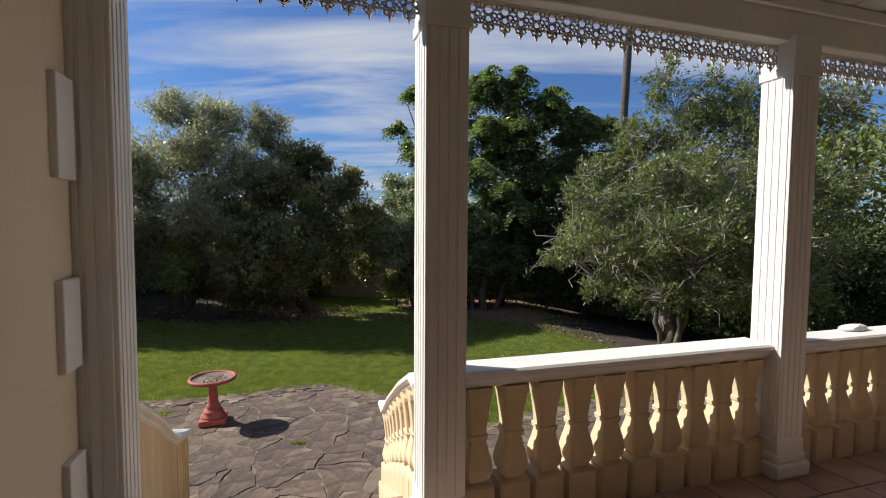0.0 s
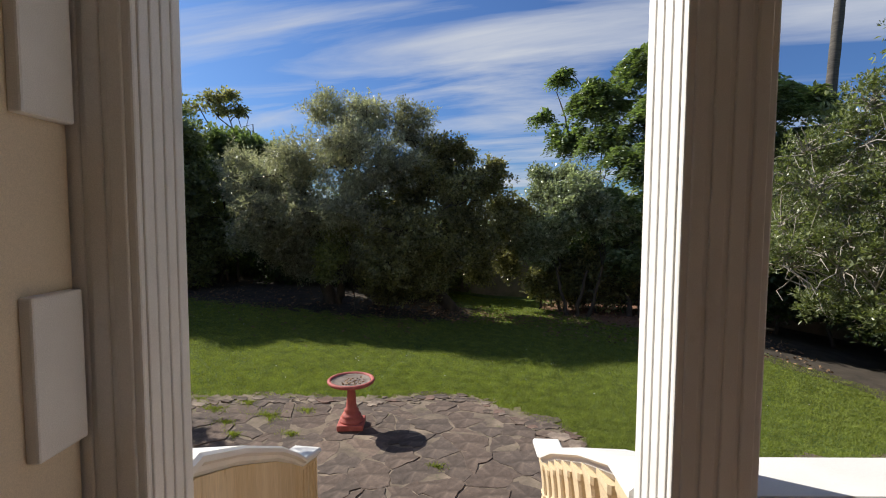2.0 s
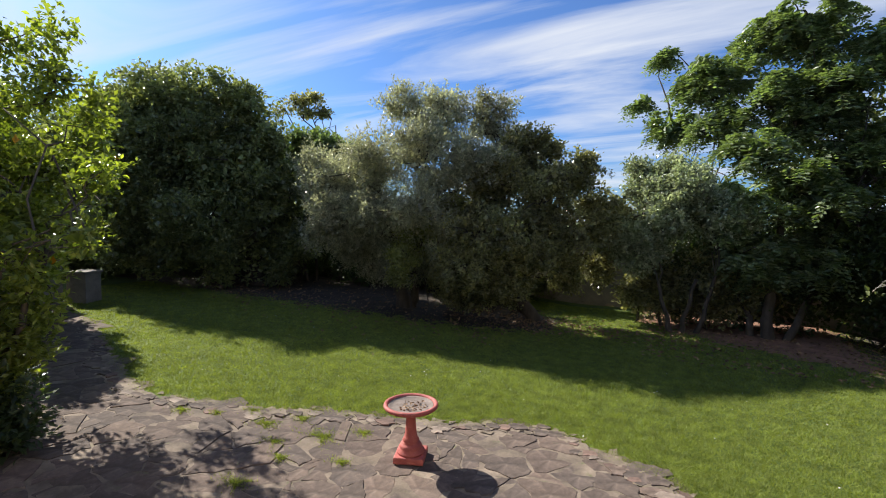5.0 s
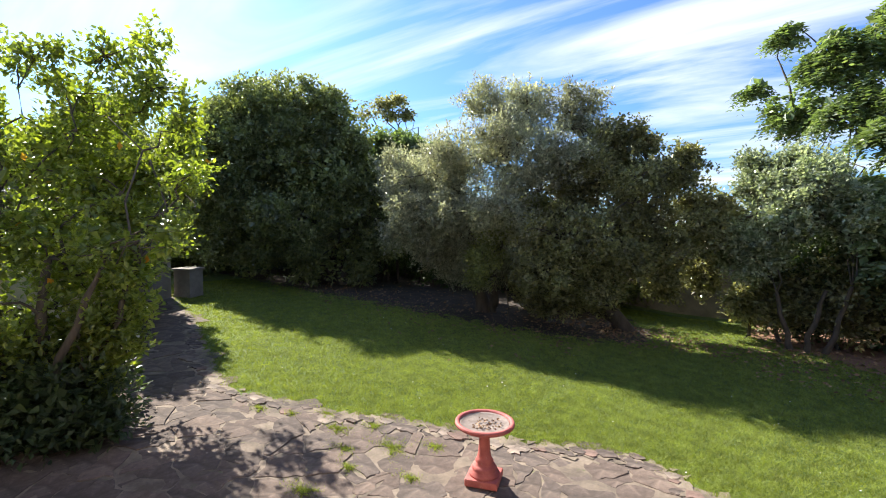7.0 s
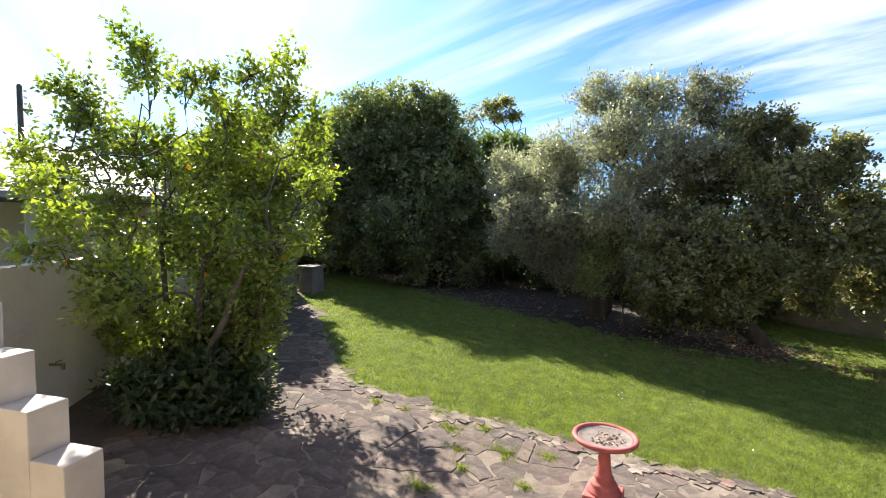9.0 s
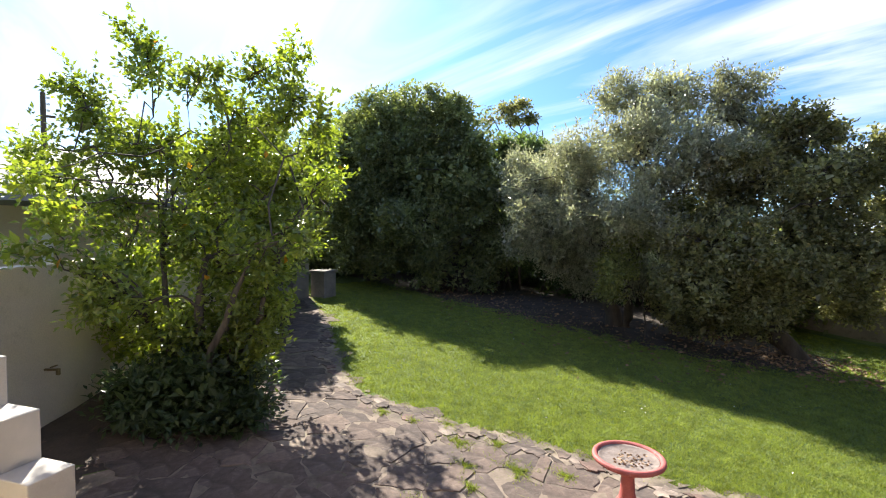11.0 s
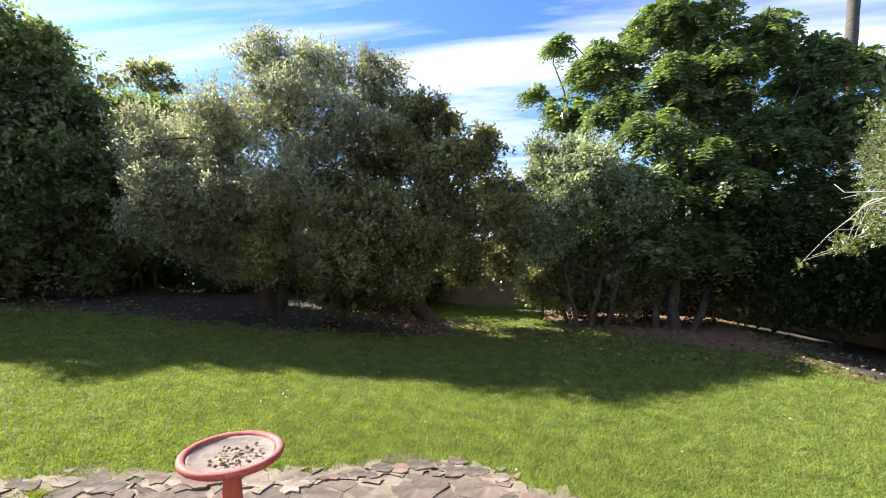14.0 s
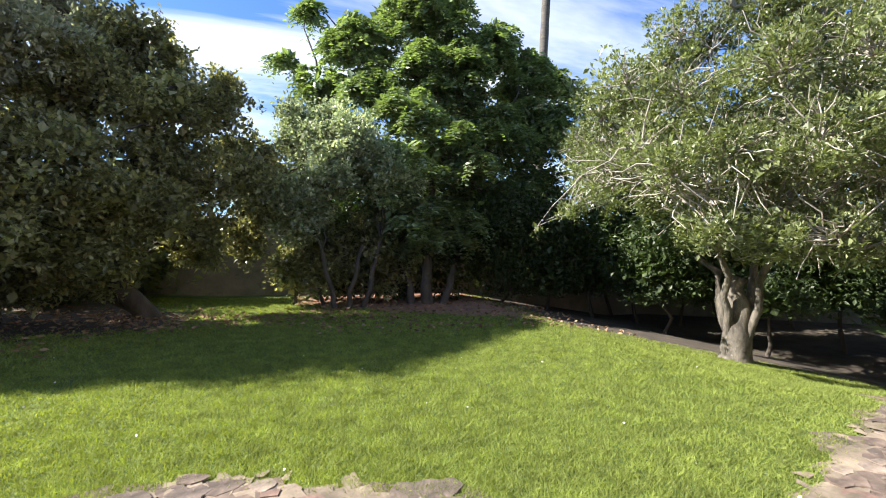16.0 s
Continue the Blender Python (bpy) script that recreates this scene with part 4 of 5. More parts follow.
tree("broadleaf_tree", "tall dark broadleaf tree behind the gate pier", -19.0, 10.2, [(0, 0, 0.3, 0, 2.5, 0.2)],
     [(-19.3, 10.8, 4.8, 1.9, 1.6, 1.6), (-18.4, 10.2, 3.0, 1.7, 1.4, 1.5), (-19.6, 10.8, 3.2, 1.8, 1.4, 1.9), (-18.7, 9.9, 1.5, 1.6, 1.2, 1.3)],
     L_BIG, BARK_DARK, 34, clumps=1500, per=24, size=0.22, length=0.15, width=0.045, twigs=60, low=0.2)
# added tree, mostly out of sight; its lobes are set to shade the path
tree("broadleaf_tree", "mostly hidden broadleaf tree beyond the yard wall, added to shade the path", -15.4, 5.4, [(0, 0, 0.2, 0.3, 2.4, 0.15)],
     [(-15.0, 6.6, 4.2, 1.6, 1.1, 1.5), (-12.0, 6.3, 2.95, 0.75, 0.55, 0.65), (-13.0, 6.5, 3.3, 0.8, 0.6, 0.7), (-14.6, 6.2, 2.9, 1.4, 1.0, 1.0), (-15.8, 6.0, 3.6, 1.5, 1.2, 1.5), (-13.4, 5.9, 3.2, 1.1, 0.9, 0.9), (-12.7, 6.1, 3.1, 1.1, 0.7, 0.9), (-11.7, 5.9, 2.7, 0.8, 0.65, 0.8), (-12.2, 6.2, 1.9, 0.7, 0.6, 0.7)],
     L_BIG, BARK_DARK, 35, clumps=2000, per=24, size=0.2, length=0.15, width=0.045, twigs=60, low=0.9)
tree("feathery_tree", "tall bright green tree with drooping feathery leaves", 1.3, 14.6, [(0, 0, 0.2, 0.5, 2.8, 0.10), (-0.35, 0.1, -0.9, 0.9, 2.6, 0.06), (0.3, 0, 1.3, 0.7, 2.7, 0.065)],
     mass(FEATHERY, 0.8), L_BRIGHT, BARK_DARK, 15, clumps=1150, size=0.34, length=0.15, width=0.034, style="frond", twigs=150, low=1.2, twig_r=0.02, fill=5)
tree("silver_bush", "grey-green glossy bush in front of the feathery tree", -0.7, 14.3, [(0, 0, -0.3, -0.1, 1.2, 0.05), (0.2, 0, 0.5, -0.1, 1.3, 0.05), (0.5, 0.1, 0.9, 0.1, 1.4, 0.05)],
     mass(SILVER, 1.05), L_SILVER, BARK_DARK, 16, clumps=1150, per=24, size=0.13, length=0.085, width=0.028, twigs=90, category="bush", low=0.6, shoots=260)
tree("pale_branched_tree", "spreading tree with pale bare twigs and tufted leaves", 5.0, 10.2, [(0, 0, 0.04, 0, 1.30, 0.185), (-0.04, 0.02, -0.5, -0.1, 1.7, 0.062), (0.05, 0.02, 0.55, 0.1, 1.7, 0.068), (0.0, 0.0, 0.1, -0.5, 1.9, 0.06), (0.0, 0.03, -0.15, 0.5, 2.0, 0.06)],
     mass(PALE) + mass(PALE_NEAR) + mass(PALE_FAR) + mass(PALE_TOP), L_DRY, BARK_MID, 17, clumps=11000, per=11, size=0.085, length=0.062, width=0.0145, style="rosette", twigs=3000, bark_twig=TWIG, low=1.0, shell=0.62, twig_r=0.0085, fill=0.5, reach=0.16, shoots=260, shoot=0.26)
tree("citrus_shrub", "sunlit yellow-green shrub with many slim stems", -7.3, 3.55, [(0, 0, 0.0, 0.2, 1.9, 0.06), (0.15, -0.1, 0.7, 0.5, 1.8, 0.045), (-0.15, 0.0, -0.9, -0.6, 1.8, 0.045), (0.05, 0.15, 0.6, 0.9, 1.9, 0.04), (-0.05, -0.15, -0.5, -0.2, 2.0, 0.04)],
     mass(SHRUB) + mass(SHRUB_LOW) + [(-8.3, 4.7, 3.2, 0.7, 0.7, 0.6), (-9.2, 4.8, 3.5, 0.8, 0.8, 0.6), (-8.0, 5.0, 2.4, 0.6, 0.5, 0.5), (-9.6, 4.3, 2.6, 0.7, 0.7, 0.6), (-8.7, 4.2, 2.2, 0.7, 0.7, 0.6)], L_YELLOW, BARK_DARK, 18, clumps=2250, per=13, size=0.12, length=0.085, width=0.026, twigs=420, twig_r=0.008, category="shrub", low=0.1, shell=0.4, fill=0.8, shoots=420, shoot=0.34)


def hedge(name, label, lobes, leaf, seed, clumps, length=0.12, width=0.032, size=0.2, per=22, low=0.02):
    rng = np.random.default_rng(seed)
    t = thing(name, label, "bush")
    x, y = lobes[0][0], lobes[0][1]
    for l in [q for q in lobes if q[3] > 0.35][:9]:
        p = bough((l[0], l[1], gz(l[0], l[1]) - 0.05), (l[0] + rng.normal(0, 0.3), l[1] + rng.normal(0, 0.2), l[2]), rng, 0, 5)
        mesh_np("stem", *tube_np(p, np.linspace(0.05, 0.02, 5), 6), BARK_DARK, t, True)
    cluster_crown("crown", lobes, rng, leaf, t, clumps, per, size, length, width, "spray", 0.6, low)
    return t


hedge("understory_hedge", "dark undergrowth behind the olive tree", [(-18.0 + 1.5 * k, 15.3 + 0.5 * math.sin(k * 2.1), 1.2, 1.2, 0.9, 1.5) for k in range(9)] + [(-17.0, 13.2, 1.2, 1.2, 0.8, 0.9), (-18.0, 11.4, 1.3, 1.0, 1.0, 1.0), (-15.4, 13.6, 1.1, 1.2, 0.7, 0.9), (-13.6, 13.8, 1.0, 1.2, 0.7, 0.8)], L_FERN, 21, 1200)
hedge("understory_hedge", "dark undergrowth behind the bank trees", [(-0.6 + 1.3 * k, 15.6 - 0.1 * k, 1.3 + 0.3 * math.sin(k), 1.1, 0.8, 1.7) for k in range(9)], L_FERN, 22, 1200)
hedge("understory_hedge", "dark bushes beyond the pale-branched tree", [(6.4, 13.2, 0.9, 1.2, 1.0, 1.4), (8.0, 12.6, 1.0, 1.5, 1.2, 1.5), (9.4, 11.4, 1.0, 1.4, 1.3, 1.8), (10.2, 9.8, 1.0, 1.4, 1.5, 1.8), (8.4, 9.6, 0.1, 1.0, 0.8, 0.9), (7.2, 11.4, 0.1, 1.0, 0.8, 0.9), (10.0, 8.0, 1.0, 1.3, 1.2, 1.7)], L_FERN, 23, 1500)
hedge("dark_bush", "dark leafy bush with bare stems under the silver leaves", [(-0.9, 14.9, 1.0, 0.7, 0.5, 0.8), (0.1, 14.9, 1.1, 0.8, 0.5, 0.9), (-1.6, 14.9, 0.8, 0.45, 0.4, 0.5), (1.0, 15.2, 1.2, 0.7, 0.5, 0.9)], L_DARK, 28, 420, 0.10, 0.034, 0.16, low=0.12)
hedge("tall_hedge", "tall dark trees closing the garden", [(-0.4, 18.6, 2.0, 1.8, 1.0, 2.2), (3.5, 18.2, 3.4, 2.6, 1.2, 3.2), (7.5, 16.4, 3.4, 2.6, 1.4, 3.4), (11.0, 13.6, 3.4, 2.2, 2.4, 3.4), (12.5, 9.5, 3.4, 2.2, 2.6, 3.4), (11.5, 6.2, 3.2, 2.0, 1.8, 3.2)], L_BIG, 24, 1500, size=0.3, length=0.2, width=0.06)
hedge("tall_hedge", "tall dark trees beyond the olive tree", [(-21.0, 13.5, 3.2, 2.2, 2.0, 3.0), (-18.0, 17.5, 3.0, 2.5, 1.4, 2.8), (-13.0, 17.0, 2.4, 2.5, 1.2, 2.4), (-8.5, 16.6, 1.9, 2.5, 1.0, 1.8), (-5.2, 16.4, 1.4, 1.3, 0.9, 1.5)], L_BIG, 25, 1200, size=0.3, length=0.2, width=0.06)
hedge("light_tree_top", "yellow-green tree behind the olive", mass(LIGHT), L_BRIGHT, 26, 300, size=0.2, length=0.16, width=0.05)
hedge("low_bush", "fern-like low growth at the foot of the shrub", [(-7.0, 3.6, 0.6, 0.7, 0.6, 0.55), (-7.5, 3.9, 0.65, 0.7, 0.6, 0.6), (-6.7, 3.9, 0.45, 0.5, 0.45, 0.4), (-7.3, 3.1, 0.55, 0.6, 0.4, 0.5)], L_FERN, 27, 330, 0.10, 0.025, 0.14)

tree("flat_topped_tree", "distant flat-topped tree with open limbs", -14.6, 18.2, [(0, 0, 0.2, 0, 4.6, 0.14), (0, 0, 0.8, 0, 4.9, 0.09)],
     mass(FLAT, 0.5, 1.3), L_DARK, BARK_DARK, 31, clumps=90, per=22, size=0.16, length=0.14, width=0.045, twigs=40, twig_r=0.02, fill=0)


# palm: tall bare trunk, head of fronds high above
def palm(x, y, h, lean):
    t = thing("palm_tree", "tall slender palm with a ringed grey trunk", "palm")
    rng = np.random.default_rng(41)
    s = np.linspace(0, 1, 40)
    p = np.stack([x + lean * s ** 1.5, np.full(40, y), h * s], -1)
    mesh_np("trunk", *tube_np(p, 0.22 - 0.05 * s + 0.008 * np.sin(np.arange(40) * 2.2), 12), PALM_BARK, t, True)
    pts, ds, stems = [], [], []
    top = p[-1]
    for k in range(34):
        a, e = rng.random() * 6.283, rng.uniform(-0.5, 1.1)
        hd = np.array([math.cos(a) * math.cos(e), math.sin(a) * math.cos(e), math.sin(e)])
        q = np.linspace(0, 1, 26)[:, None]
        st = top + hd * 2.3 * q
        st[:, 2] -= 1.3 * q[:, 0] ** 2
        stems.append(tube_np(st, np.linspace(0.03, 0.006, 26), 4))
        side = np.cross(hd, [0, 0, 1.0])
        for g in (-1, 1):
            pts.append(st[3:])
            ds.append(np.broadcast_to(g * side + 0.4 * hd + np.array([0, 0, -0.35]), st[3:].shape))
    v, f = leaves_np(np.concatenate(pts), np.concatenate(ds), rng, 0.5, 0.025, np.array([[0, 0, 1.0]]))
    mesh_np("head_of_leaf", v, f, L_BIG, t)
    mesh_np("stalkwork", *joined(stems), PALM_BARK, t)


palm(8.75, 23.5, 17.5, 0.6)


# ---------------------------------------------------------------- yard wall, stepped wall, pier, neighbours
def wall_run(name, pts, h, thick, material, label):
    bm = bmesh.new()
    left, right = [], []
    for i, (x, y) in enumerate(pts):
        a, b = pts[max(0, i - 1)], pts[min(len(pts) - 1, i + 1)]
        d = Vector((b[0] - a[0], b[1] - a[1], 0)).normalized()
        s = Vector((-d.y, d.x, 0)) * thick / 2
        left.append(Vector((x, y, 0)) + s)
        right.append(Vector((x, y, 0)) - s)
    rows = []
    for l, r in zip(left, right):
        z = gz(l.x, l.y)
        rows.append([bm.verts.new((l.x, l.y, z - 0.2)), bm.verts.new((l.x, l.y, h)), bm.verts.new((r.x, r.y, h)), bm.verts.new((r.x, r.y, z - 0.2))])
    for p, q in zip(rows, rows[1:]):
        for i in range(4):
            bm.faces.new((p[i], q[i], q[(i + 1) % 4], p[(i + 1) % 4]))
    bm.faces.new(rows[0]); bm.faces.new(rows[-1][::-1])
    bmesh.ops.recalc_face_normals(bm, faces=list(bm.faces))
    return tagged(part(name, bm, material), label, "wall", kind="structure")


wall_run("wall_yard", [(-6.3, 0.4), (-7.0, 1.5), (-8.14, 2.36), (-9.21, 3.05), (-11.2, 4.4), (-13.6, 6.2)], 2.12, 0.2, YARD_WALL, "plain beige rendered yard wall in shade")
wall_run("wall_rear", [(-24, 17.6), (-4.0, 17.2), (2, 17.0), (9, 16.9), (15, 13), (16, 6)], 1.9, 0.2, PIER, "dark beige rendered rear boundary wall behind the trees")
wall_run("wall_side", [(-24, 17.6), (-24, 6), (-15.5, 6.4), (-14.4, 7.0)], 1.6, 0.2, PIER, "dark beige boundary wall past the path")

# stepped wall: blocks going down towards the stairs
sw = thing("stepped_wall", "white stepped wall of square blocks in dappled shade", "wall", pose(-4.45, 2.27, 0, 0, 0, 35))
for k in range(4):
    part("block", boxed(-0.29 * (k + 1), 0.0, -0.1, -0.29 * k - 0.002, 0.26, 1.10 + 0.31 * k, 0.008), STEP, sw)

tap = thing("garden_tap", "small old brass tap on the yard wall", "tap", pose(-7.74, 2.20, 0.96, 0, 0, 143))
part("pipe", boxed(-0.012, -0.14, -0.012, 0.012, 0.0, 0.012, 0.004), METAL, tap)
part("spout", boxed(-0.014, -0.17, -0.06, 0.014, -0.13, 0.014, 0.006), METAL, tap)
part("handle", boxed(-0.045, -0.115, 0.03, 0.045, -0.095, 0.045, 0.005), METAL, tap)

pier = thing("gate_pier", "square rendered gate pier with a pale cap", "pier", pose(-14.1, 7.35, gz(-14.1, 7.35), 0, 0, 25))
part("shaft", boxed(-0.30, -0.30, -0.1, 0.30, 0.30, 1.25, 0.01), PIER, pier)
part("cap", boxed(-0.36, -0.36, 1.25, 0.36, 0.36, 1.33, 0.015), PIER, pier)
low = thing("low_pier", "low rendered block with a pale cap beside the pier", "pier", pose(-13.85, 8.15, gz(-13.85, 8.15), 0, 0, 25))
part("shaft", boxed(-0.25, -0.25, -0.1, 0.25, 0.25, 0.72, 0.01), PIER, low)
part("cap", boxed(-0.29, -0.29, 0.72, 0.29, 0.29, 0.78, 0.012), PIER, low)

bench = thing("stone_planter", "low pale stone planter under the shrub", "planter", pose(-9.2, 4.75, gz(-9.2, 4.75), 0, 0, 25))
part("base", boxed(-0.28, -0.22, 0, 0.28, 0.22, 0.34, 0.01), YARD_WALL, bench)
part("slab", boxed(-0.42, -0.32, 0.34, 0.42, 0.32, 0.42, 0.015), PAINT, bench)

nh = thing("neighbour_house", "pale neighbouring house with white posts and grey roof", "house", pose(-19.5, 2.2, 0.5, 0, 0, 95))
part("wall", boxed(-4, -0.3, -0.5, 4, 3.5, 2.6), CREAM_WALL, nh)
part("roof", lathe([(6.2, 2.6), (6.2, 2.75), (1.0, 4.3), (0.2, 4.35)], 4, True), ROOF, nh)
for k in range(5):
    part("post", boxed(-3.6 + 1.5 * k, 0.9 - 2.4, -0.5, -3.35 + 1.5 * k, 1.15 - 2.4, 2.7, 0.015), PAINT, nh)
pole = thing("utility_pole", "dark wooden utility pole beyond the yard wall", "pole", pose(-27.8, 1.45, 0))
part("shaft", lathe([(0.13, -0.2), (0.10, 8.25), (0.05, 8.32)], 10), BARK_DARK, pole)
part("crossarm", boxed(0.08, -0.06, 7.2, 0.16, 0.42, 7.3, 0.01), BARK_DARK, pole)
for k in range(3):
    part("insulator", boxed(0.10, 0.12, 7.45 + 0.27 * k, 0.16, 0.24, 7.55 + 0.27 * k, 0.02), QUOIN, pole)

# ---------------------------------------------------------------- verandah floor tiles
TILE = bpy.data.meshes.new("tile")
bm = boxed(-0.146, -0.146, -0.02, 0.146, 0.146, 0.0, 0.004)
bm.to_mesh(TILE)
bm.free()
TILE.materials.append(TERRACOTTA)
floor_ob = bpy.data.objects["floor"]
for i in range(30):
    for j in range(9):
        tl = new("tile", TILE)
        tl.parent = floor_ob
        tl.matrix_local = pose(-1.14 + 0.30 * i, 0.245 - 0.30 * j, FLOOR_Z)


# ---------------------------------------------------------------- crazy paving
def clip(poly, px, py, nx, ny):
    out = []
    for (ax, ay), (bx, by) in zip(poly, poly[1:] + poly[:1]):
        da, db = (ax - px) * nx + (ay - py) * ny, (bx - px) * nx + (by - py) * ny
        if da <= 0:
            out.append((ax, ay))
        if (da < 0 < db) or (db < 0 < da):
            s = da / (da - db)
            out.append((ax + (bx - ax) * s, ay + (by - ay) * s))
    return out


def stone(cell, rng, bed, material=None, lift=0.0):
    """One flag: ragged outline, sides, chamfered top that leans a little."""
    ring = []
    for (ax, ay), (bx, by) in zip(cell, cell[1:] + cell[:1]):
        ln = math.hypot(bx - ax, by - ay)
        m = 4 if ln > 0.26 else (3 if ln > 0.15 else (2 if ln > 0.08 else 1))
        for s in range(m):
            g = s / m
            j = 0.022 if s else 0.012
            ring.append((ax + (bx - ax) * g + rng.normal(0, j), ay + (by - ay) * g + rng.normal(0, j)))
    cx, cy = sum(p[0] for p in ring) / len(ring), sum(p[1] for p in ring) / len(ring)
    z = gz(cx, cy)
    tx, ty = rng.normal(0, 0.010, 2)
    h = lift + 0.007 + 0.012 * rng.random() ** 2
    bm = bmesh.new()
    lo = [bm.verts.new((px - cx, py - cy, gz(px, py) - z - 0.02)) for px, py in ring]
    mid = [bm.verts.new((px - cx, py - cy, gz(px, py) - z + h * 0.7 + tx * (px - cx) + ty * (py - cy))) for px, py in ring]
    hi = [bm.verts.new(((px - cx) * 0.965, (py - cy) * 0.965, gz(px, py) - z + h + tx * (px - cx) + ty * (py - cy))) for px, py in ring]
    n = len(ring)
    for a, b in ((lo, mid), (mid, hi)):
        for i in range(n):
            bm.faces.new((a[i], a[(i + 1) % n], b[(i + 1) % n], b[i]))
    bm.faces.new(hi)
    st = part("paving_stone", bm, material or STONE, bed)
    st.location = (cx, cy, z)


def paving():
    rng = np.random.default_rng(5)
    bed = bpy.data.objects["pavement_bed"]
    pts = []
    for _ in range(16000):
        x, y = rng.uniform(-14.5, 5.2), rng.uniform(1.3, 8.0)
        far = x < -7 or x > 2.5 or y < 3.2
        gap = (0.66 if far else 0.50) * rng.uniform(0.55, 1.4)
        if all((x - a) ** 2 + (y - b) ** 2 > gap * gap for a, b in pts):
            pts.append((x, y))
    pts = np.array(pts)
    near = inside(pts[:, 0], pts[:, 1], PATIO)
    count = 0
    for k in np.nonzero(near)[0]:
        x, y = pts[k]
        cell = [(x - 0.6, y - 0.6), (x + 0.6, y - 0.6), (x + 0.6, y + 0.6), (x - 0.6, y + 0.6)]
        for q in np.nonzero((np.hypot(pts[:, 0] - x, pts[:, 1] - y) < 1.7) & (np.arange(len(pts)) != k))[0]:
            dx, dy = pts[q] - pts[k]
            ln = math.hypot(dx, dy)
            inset = 0.002 + 0.014 * (((int(k) * 7 + int(q) * 7) % 11) / 11) ** 2
            cell = clip(cell, x + dx / 2 - dx / ln * inset, y + dy / 2 - dy / ln * inset, dx / ln, dy / ln)
            if len(cell) < 3:
                break
        if len(cell) < 3:
            continue
        broken = [cell]
        if len(cell) > 3 and rng.random() < 0.45:
            a = rng.random() * math.pi
            mx, my = sum(p[0] for p in cell) / len(cell) + rng.normal(0, 0.04), sum(p[1] for p in cell) / len(cell) + rng.normal(0, 0.04)
            nx, ny = math.cos(a), math.sin(a)
            broken = [clip(cell, mx - nx * 0.004, my - ny * 0.004, nx, ny), clip(cell, mx + nx * 0.004, my + ny * 0.004, -nx, -ny)]
        for piece in broken:
            if len(piece) > 2:
                stone(piece, rng, bed)
                count += 1
    return count


paving()

EDGE = PATIO[2:18]


def paving_edge():
    """A ragged band of pale mortar with small stones along the lawn."""
    rng = np.random.default_rng(77)
    inner = []
    for i, (x, y) in enumerate(EDGE):
        (ax, ay), (bx, by) = EDGE[max(0, i - 1)], EDGE[min(len(EDGE) - 1, i + 1)]
        ln = math.hypot(bx - ax, by - ay)
        w = 0.15 + 0.12 * rng.random()
        inner.append((x + (by - ay) / ln * w, y - (bx - ax) / ln * w))
    tagged(sheet("pavement_edge", EDGE + inner[::-1], 0.016, SAND, 0.07, 0.25, 0.05), "pale sandy mortar along the lawn edge of the paving", "paving", kind="structure")
    bed = bpy.data.objects["pavement_edge"]
    for (ax, ay), (bx, by) in zip(EDGE, EDGE[1:]):
        ln = math.hypot(bx - ax, by - ay)
        g = 0.0
        while g < ln:
            size = rng.uniform(0.05, 0.15)
            w = rng.uniform(0.03, 0.26)
            x = ax + (bx - ax) * g / ln + (by - ay) / ln * w
            y = ay + (by - ay) * g / ln - (bx - ax) / ln * w
            g += size * rng.uniform(0.7, 2.2)
            m = int(rng.integers(5, 8))
            turn = rng.random() * 6.283
            ring = [(x + size * rng.uniform(0.7, 1.15) * math.cos(turn + 6.283 * k / m), y + size * rng.uniform(0.55, 0.9) * math.sin(turn + 6.283 * k / m)) for k in range(m)]
            stone(ring, rng, bed, (STONE, STONE, PALE_STONE, RED_STONE)[int(rng.integers(0, 4))], 0.010)


paving_edge()


# ---------------------------------------------------------------- lawn blades, weeds, fallen leaves
def blades(name, x, y, rng, h, w, material, parent=None, lift=0.0):
    n = len(x)
    z = ground_z(x, y) + lift
    a = rng.random(n) * 6.283
    hh = h * rng.uniform(0.6, 1.4, n)
    ww = w * rng.uniform(0.7, 1.3, n)
    lean = rng.normal(0, 0.8, (n, 2)) * hh[:, None]
    b = np.stack([x, y, z - 0.003], -1)
    s = np.stack([np.cos(a) * ww, np.sin(a) * ww, np.zeros(n)], -1)
    tip = b + np.stack([lean[:, 0], lean[:, 1], hh], -1)
    v = np.stack([b - s, b + s, tip], 1).reshape(-1, 3)
    f = np.arange(n * 3).reshape(-1, 3)
    return mesh_np(name, v, f, material, parent)


def lawn():
    rng = np.random.default_rng(9)
    n = 5400000
    x, y = rng.uniform(-16, 7.0, n), rng.uniform(5.2, 16.5, n)
    d = np.hypot(x + 1.4, y - 4.7)
    keep = rng.random(n) < np.clip(2.2 / d, 0, 1) ** 1.5
    x, y = x[keep], y[keep]
    ex, ey = x + rng.normal(0, 0.05, len(x)), y + rng.normal(0, 0.05, len(x))
    keep = ~inside(ex, ey, PATIO)
    x, y = x[keep], y[keep]
    keep = ~inside(x - 0.42 + rng.normal(0, 0.08, len(x)), y - 0.42 + rng.normal(0, 0.08, len(x)), BED_RIGHT)
    x, y = x[keep], y[keep]
    ex, ey = x + rng.normal(0, 0.34, len(x)), y + rng.normal(0, 0.34, len(x))
    keep = ~(inside(ex, ey, BED_LEFT) | inside(ex, ey, BED_OLIVE) | inside(ex, ey, BED_BANK))
    x, y = x[keep], y[keep]
    d = np.hypot(x + 1.4, y - 4.7)
    g = blades("grass", x, y, rng, 0.030, 0.0018 + 0.00062 * d, GRASS)
    tagged(g, "short green lawn grass blades", "grass", kind="stuff")


lawn()


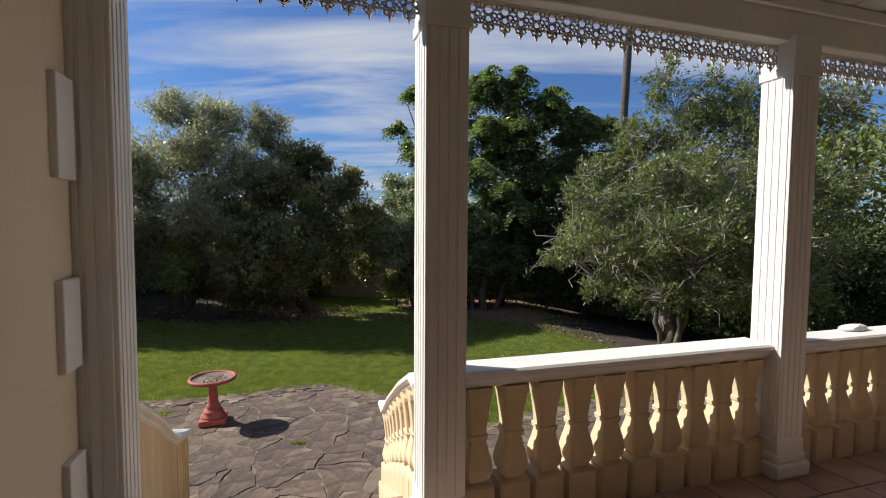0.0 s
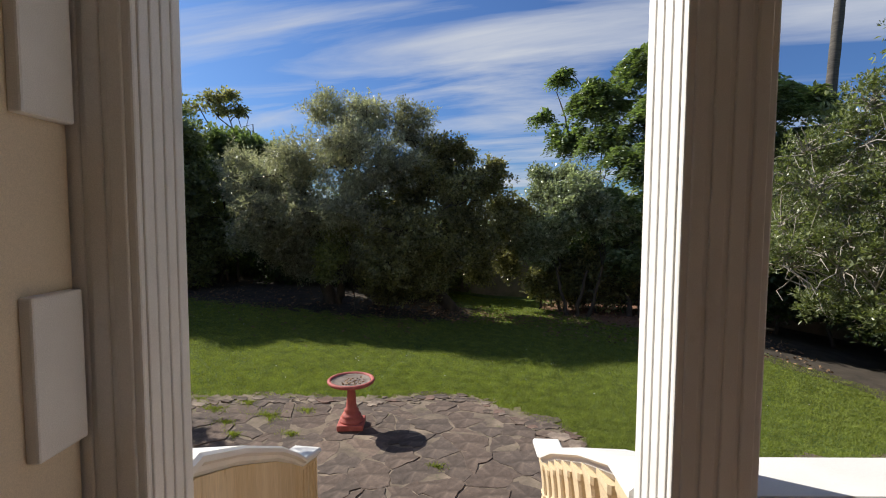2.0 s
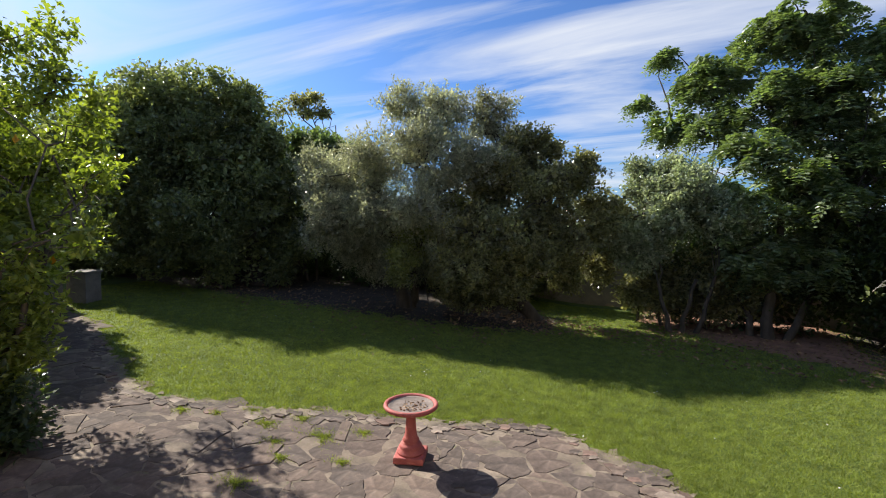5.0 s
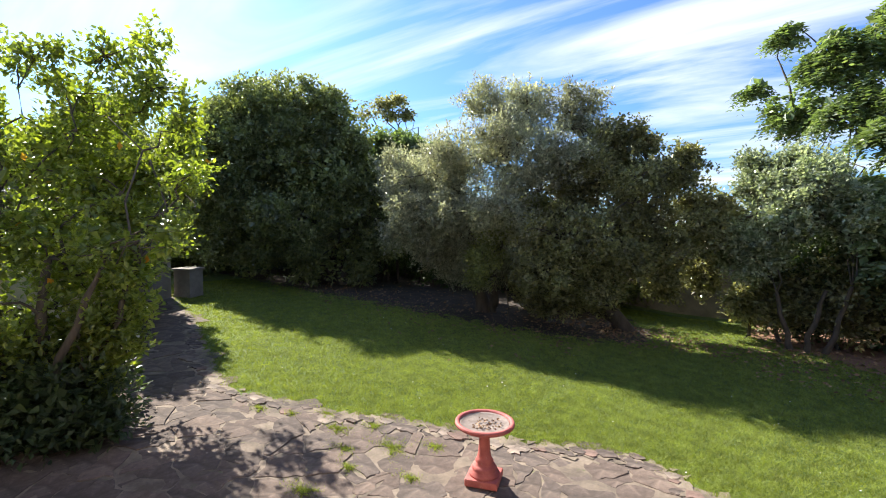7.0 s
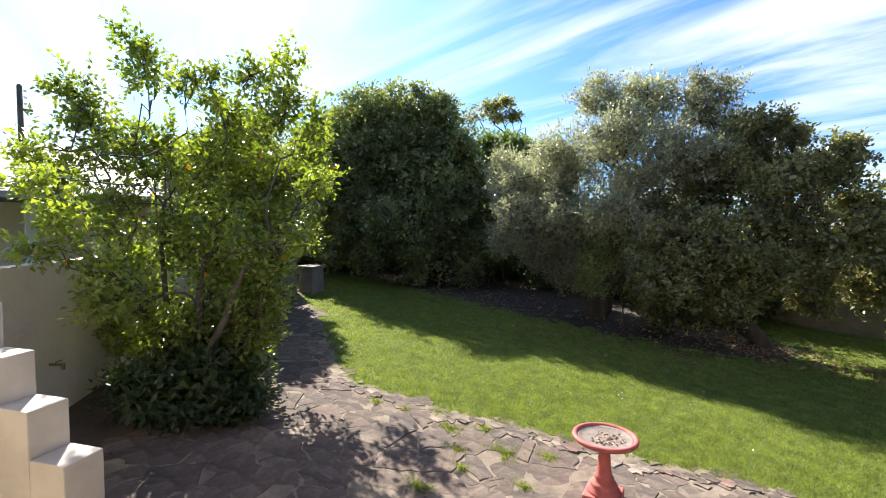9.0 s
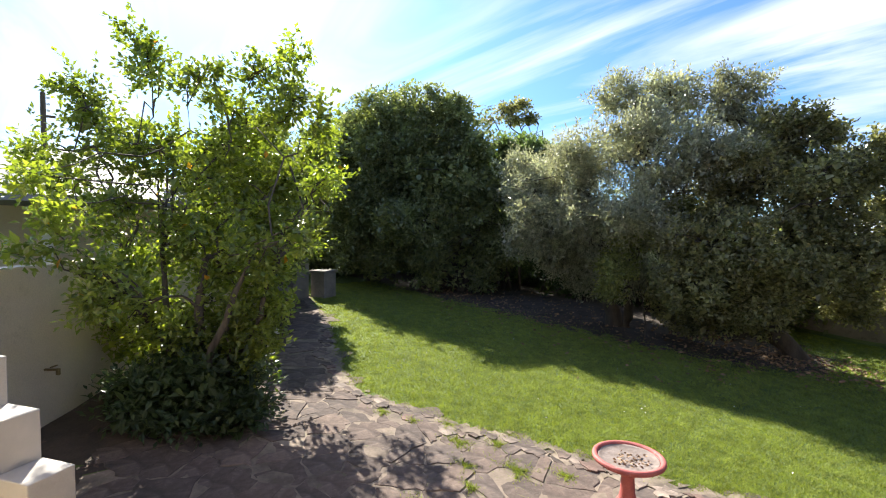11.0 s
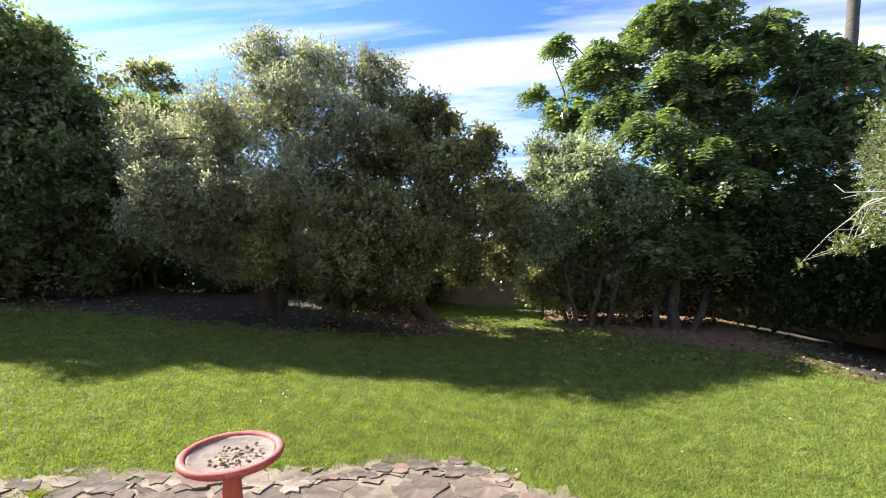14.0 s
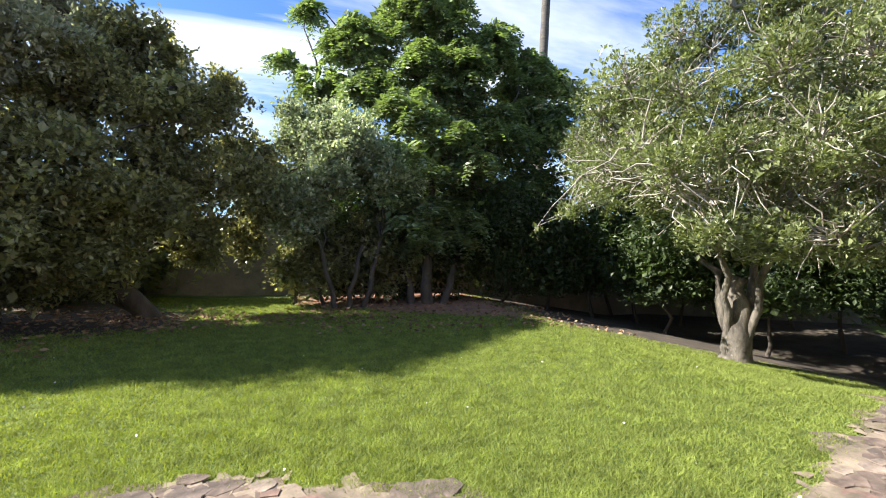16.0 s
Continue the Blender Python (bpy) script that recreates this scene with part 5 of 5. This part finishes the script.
def weeds():
    """Grass that has seeded itself in the joints."""
    rng = np.random.default_rng(60)
    xs, ys = [], []
    for x, y, r in ((-4.25, 6.05, 0.22), (-4.75, 6.25, 0.12), (-5.4, 6.05, 0.14), (-4.3, 5.45, 0.10), (-4.3, 4.9, 0.16), (-1.75, 5.6, 0.08), (-3.9, 6.4, 0.12), (0.9, 6.2, 0.25), (-5.0, 5.9, 0.16), (-3.7, 5.75, 0.10), (-4.6, 5.65, 0.13), (-6.1, 5.55, 0.10), (-5.7, 5.75, 0.08)):
        k = int(3000 * r)
        a, q = rng.random(k) * 6.283, r * 0.62 * np.abs(rng.normal(0, 1, k))
        xs.append(x + 1.3 * q * np.cos(a + 0.4 * np.sin(3 * a)))
        ys.append(y + 0.8 * q * np.sin(a))
    ob = blades("weeds", np.concatenate(xs), np.concatenate(ys), rng, 0.026, 0.0035, GRASS, lift=0.012)
    tagged(ob, "small tufts of grass growing between paving stones", "weeds", kind="stuff")


weeds()


def litter():
    rng = np.random.default_rng(14)
    n = 2600
    x = np.concatenate([rng.normal(-3.6, 1.6, 900), rng.uniform(-1.2, 4.5, 900), rng.uniform(-14, -4, 800)])
    y = np.concatenate([rng.normal(13.4, 0.5, 900), rng.uniform(11.5, 15.5, 900), rng.normal(12.0, 1.0, 800)])
    c = np.stack([x, y, ground_z(x, y) + 0.02 + 0.02 * rng.random(n)], -1)
    v, f = leaves_np(c, rng.normal(0, 1, (n, 3)) * [1, 1, 0.2], rng, 0.09, 0.022)
    tagged(mesh_np("fallen_leaves", v, f, LITTER), "dry brown leaves fallen under the trees", "leaves", kind="stuff")


litter()


def lawn_flecks():
    rng = np.random.default_rng(23)
    n = 60
    x, y = rng.uniform(-9, 3, n), rng.uniform(6.2, 11, n)
    k = ~inside(x, y, PATIO)
    x, y = x[k], y[k]
    c = np.stack([x, y, ground_z(x, y) + 0.035], -1)
    v, f = leaves_np(c, rng.normal(0, 1, (len(x), 3)) * [1, 1, 0.2], rng, 0.024, 0.009)
    tagged(mesh_np("fallen_petals", v, f, PAINT), "pale petals scattered over the lawn", "petals", kind="stuff")


lawn_flecks()


def yellowed():
    rng = np.random.default_rng(29)
    rows = mass(SHRUB) + mass(SHRUB_LOW)
    c, out = lobe_points(rows, 26, rng, 0.9)
    v, f = leaves_np(c, out + rng.normal(0, 0.5, c.shape), rng, 0.11, 0.035)
    ob = mesh_np("yellowed_leaf", v, f, leaf_mat("orange_leaf", (0.55, 0.24, 0.02), (0.62, 0.40, 0.04), (1.2, 1.1, 0.6), 0.4, 0.4), bpy.data.objects["citrus_shrub"])
    tagged(ob, "few yellowed orange leaves", kind="stuff")


yellowed()

# broken plaster left on the handrail
bm = bmesh.new()
rng = np.random.default_rng(3)
bmesh.ops.create_icosphere(bm, subdivisions=2, radius=0.5)
for vert in bm.verts:
    vert.co = Vector((vert.co.x * 0.26, vert.co.y * 0.09, max(vert.co.z, -0.3) * 0.055)) * float(rng.uniform(0.8, 1.2))
frag = tagged(part("plaster_fragment", bm, QUOIN), "pale broken plaster lying on the handrail", "rubble")
frag.matrix_world = V @ pose(3.12, 0.19, RAIL_Z + 0.014)
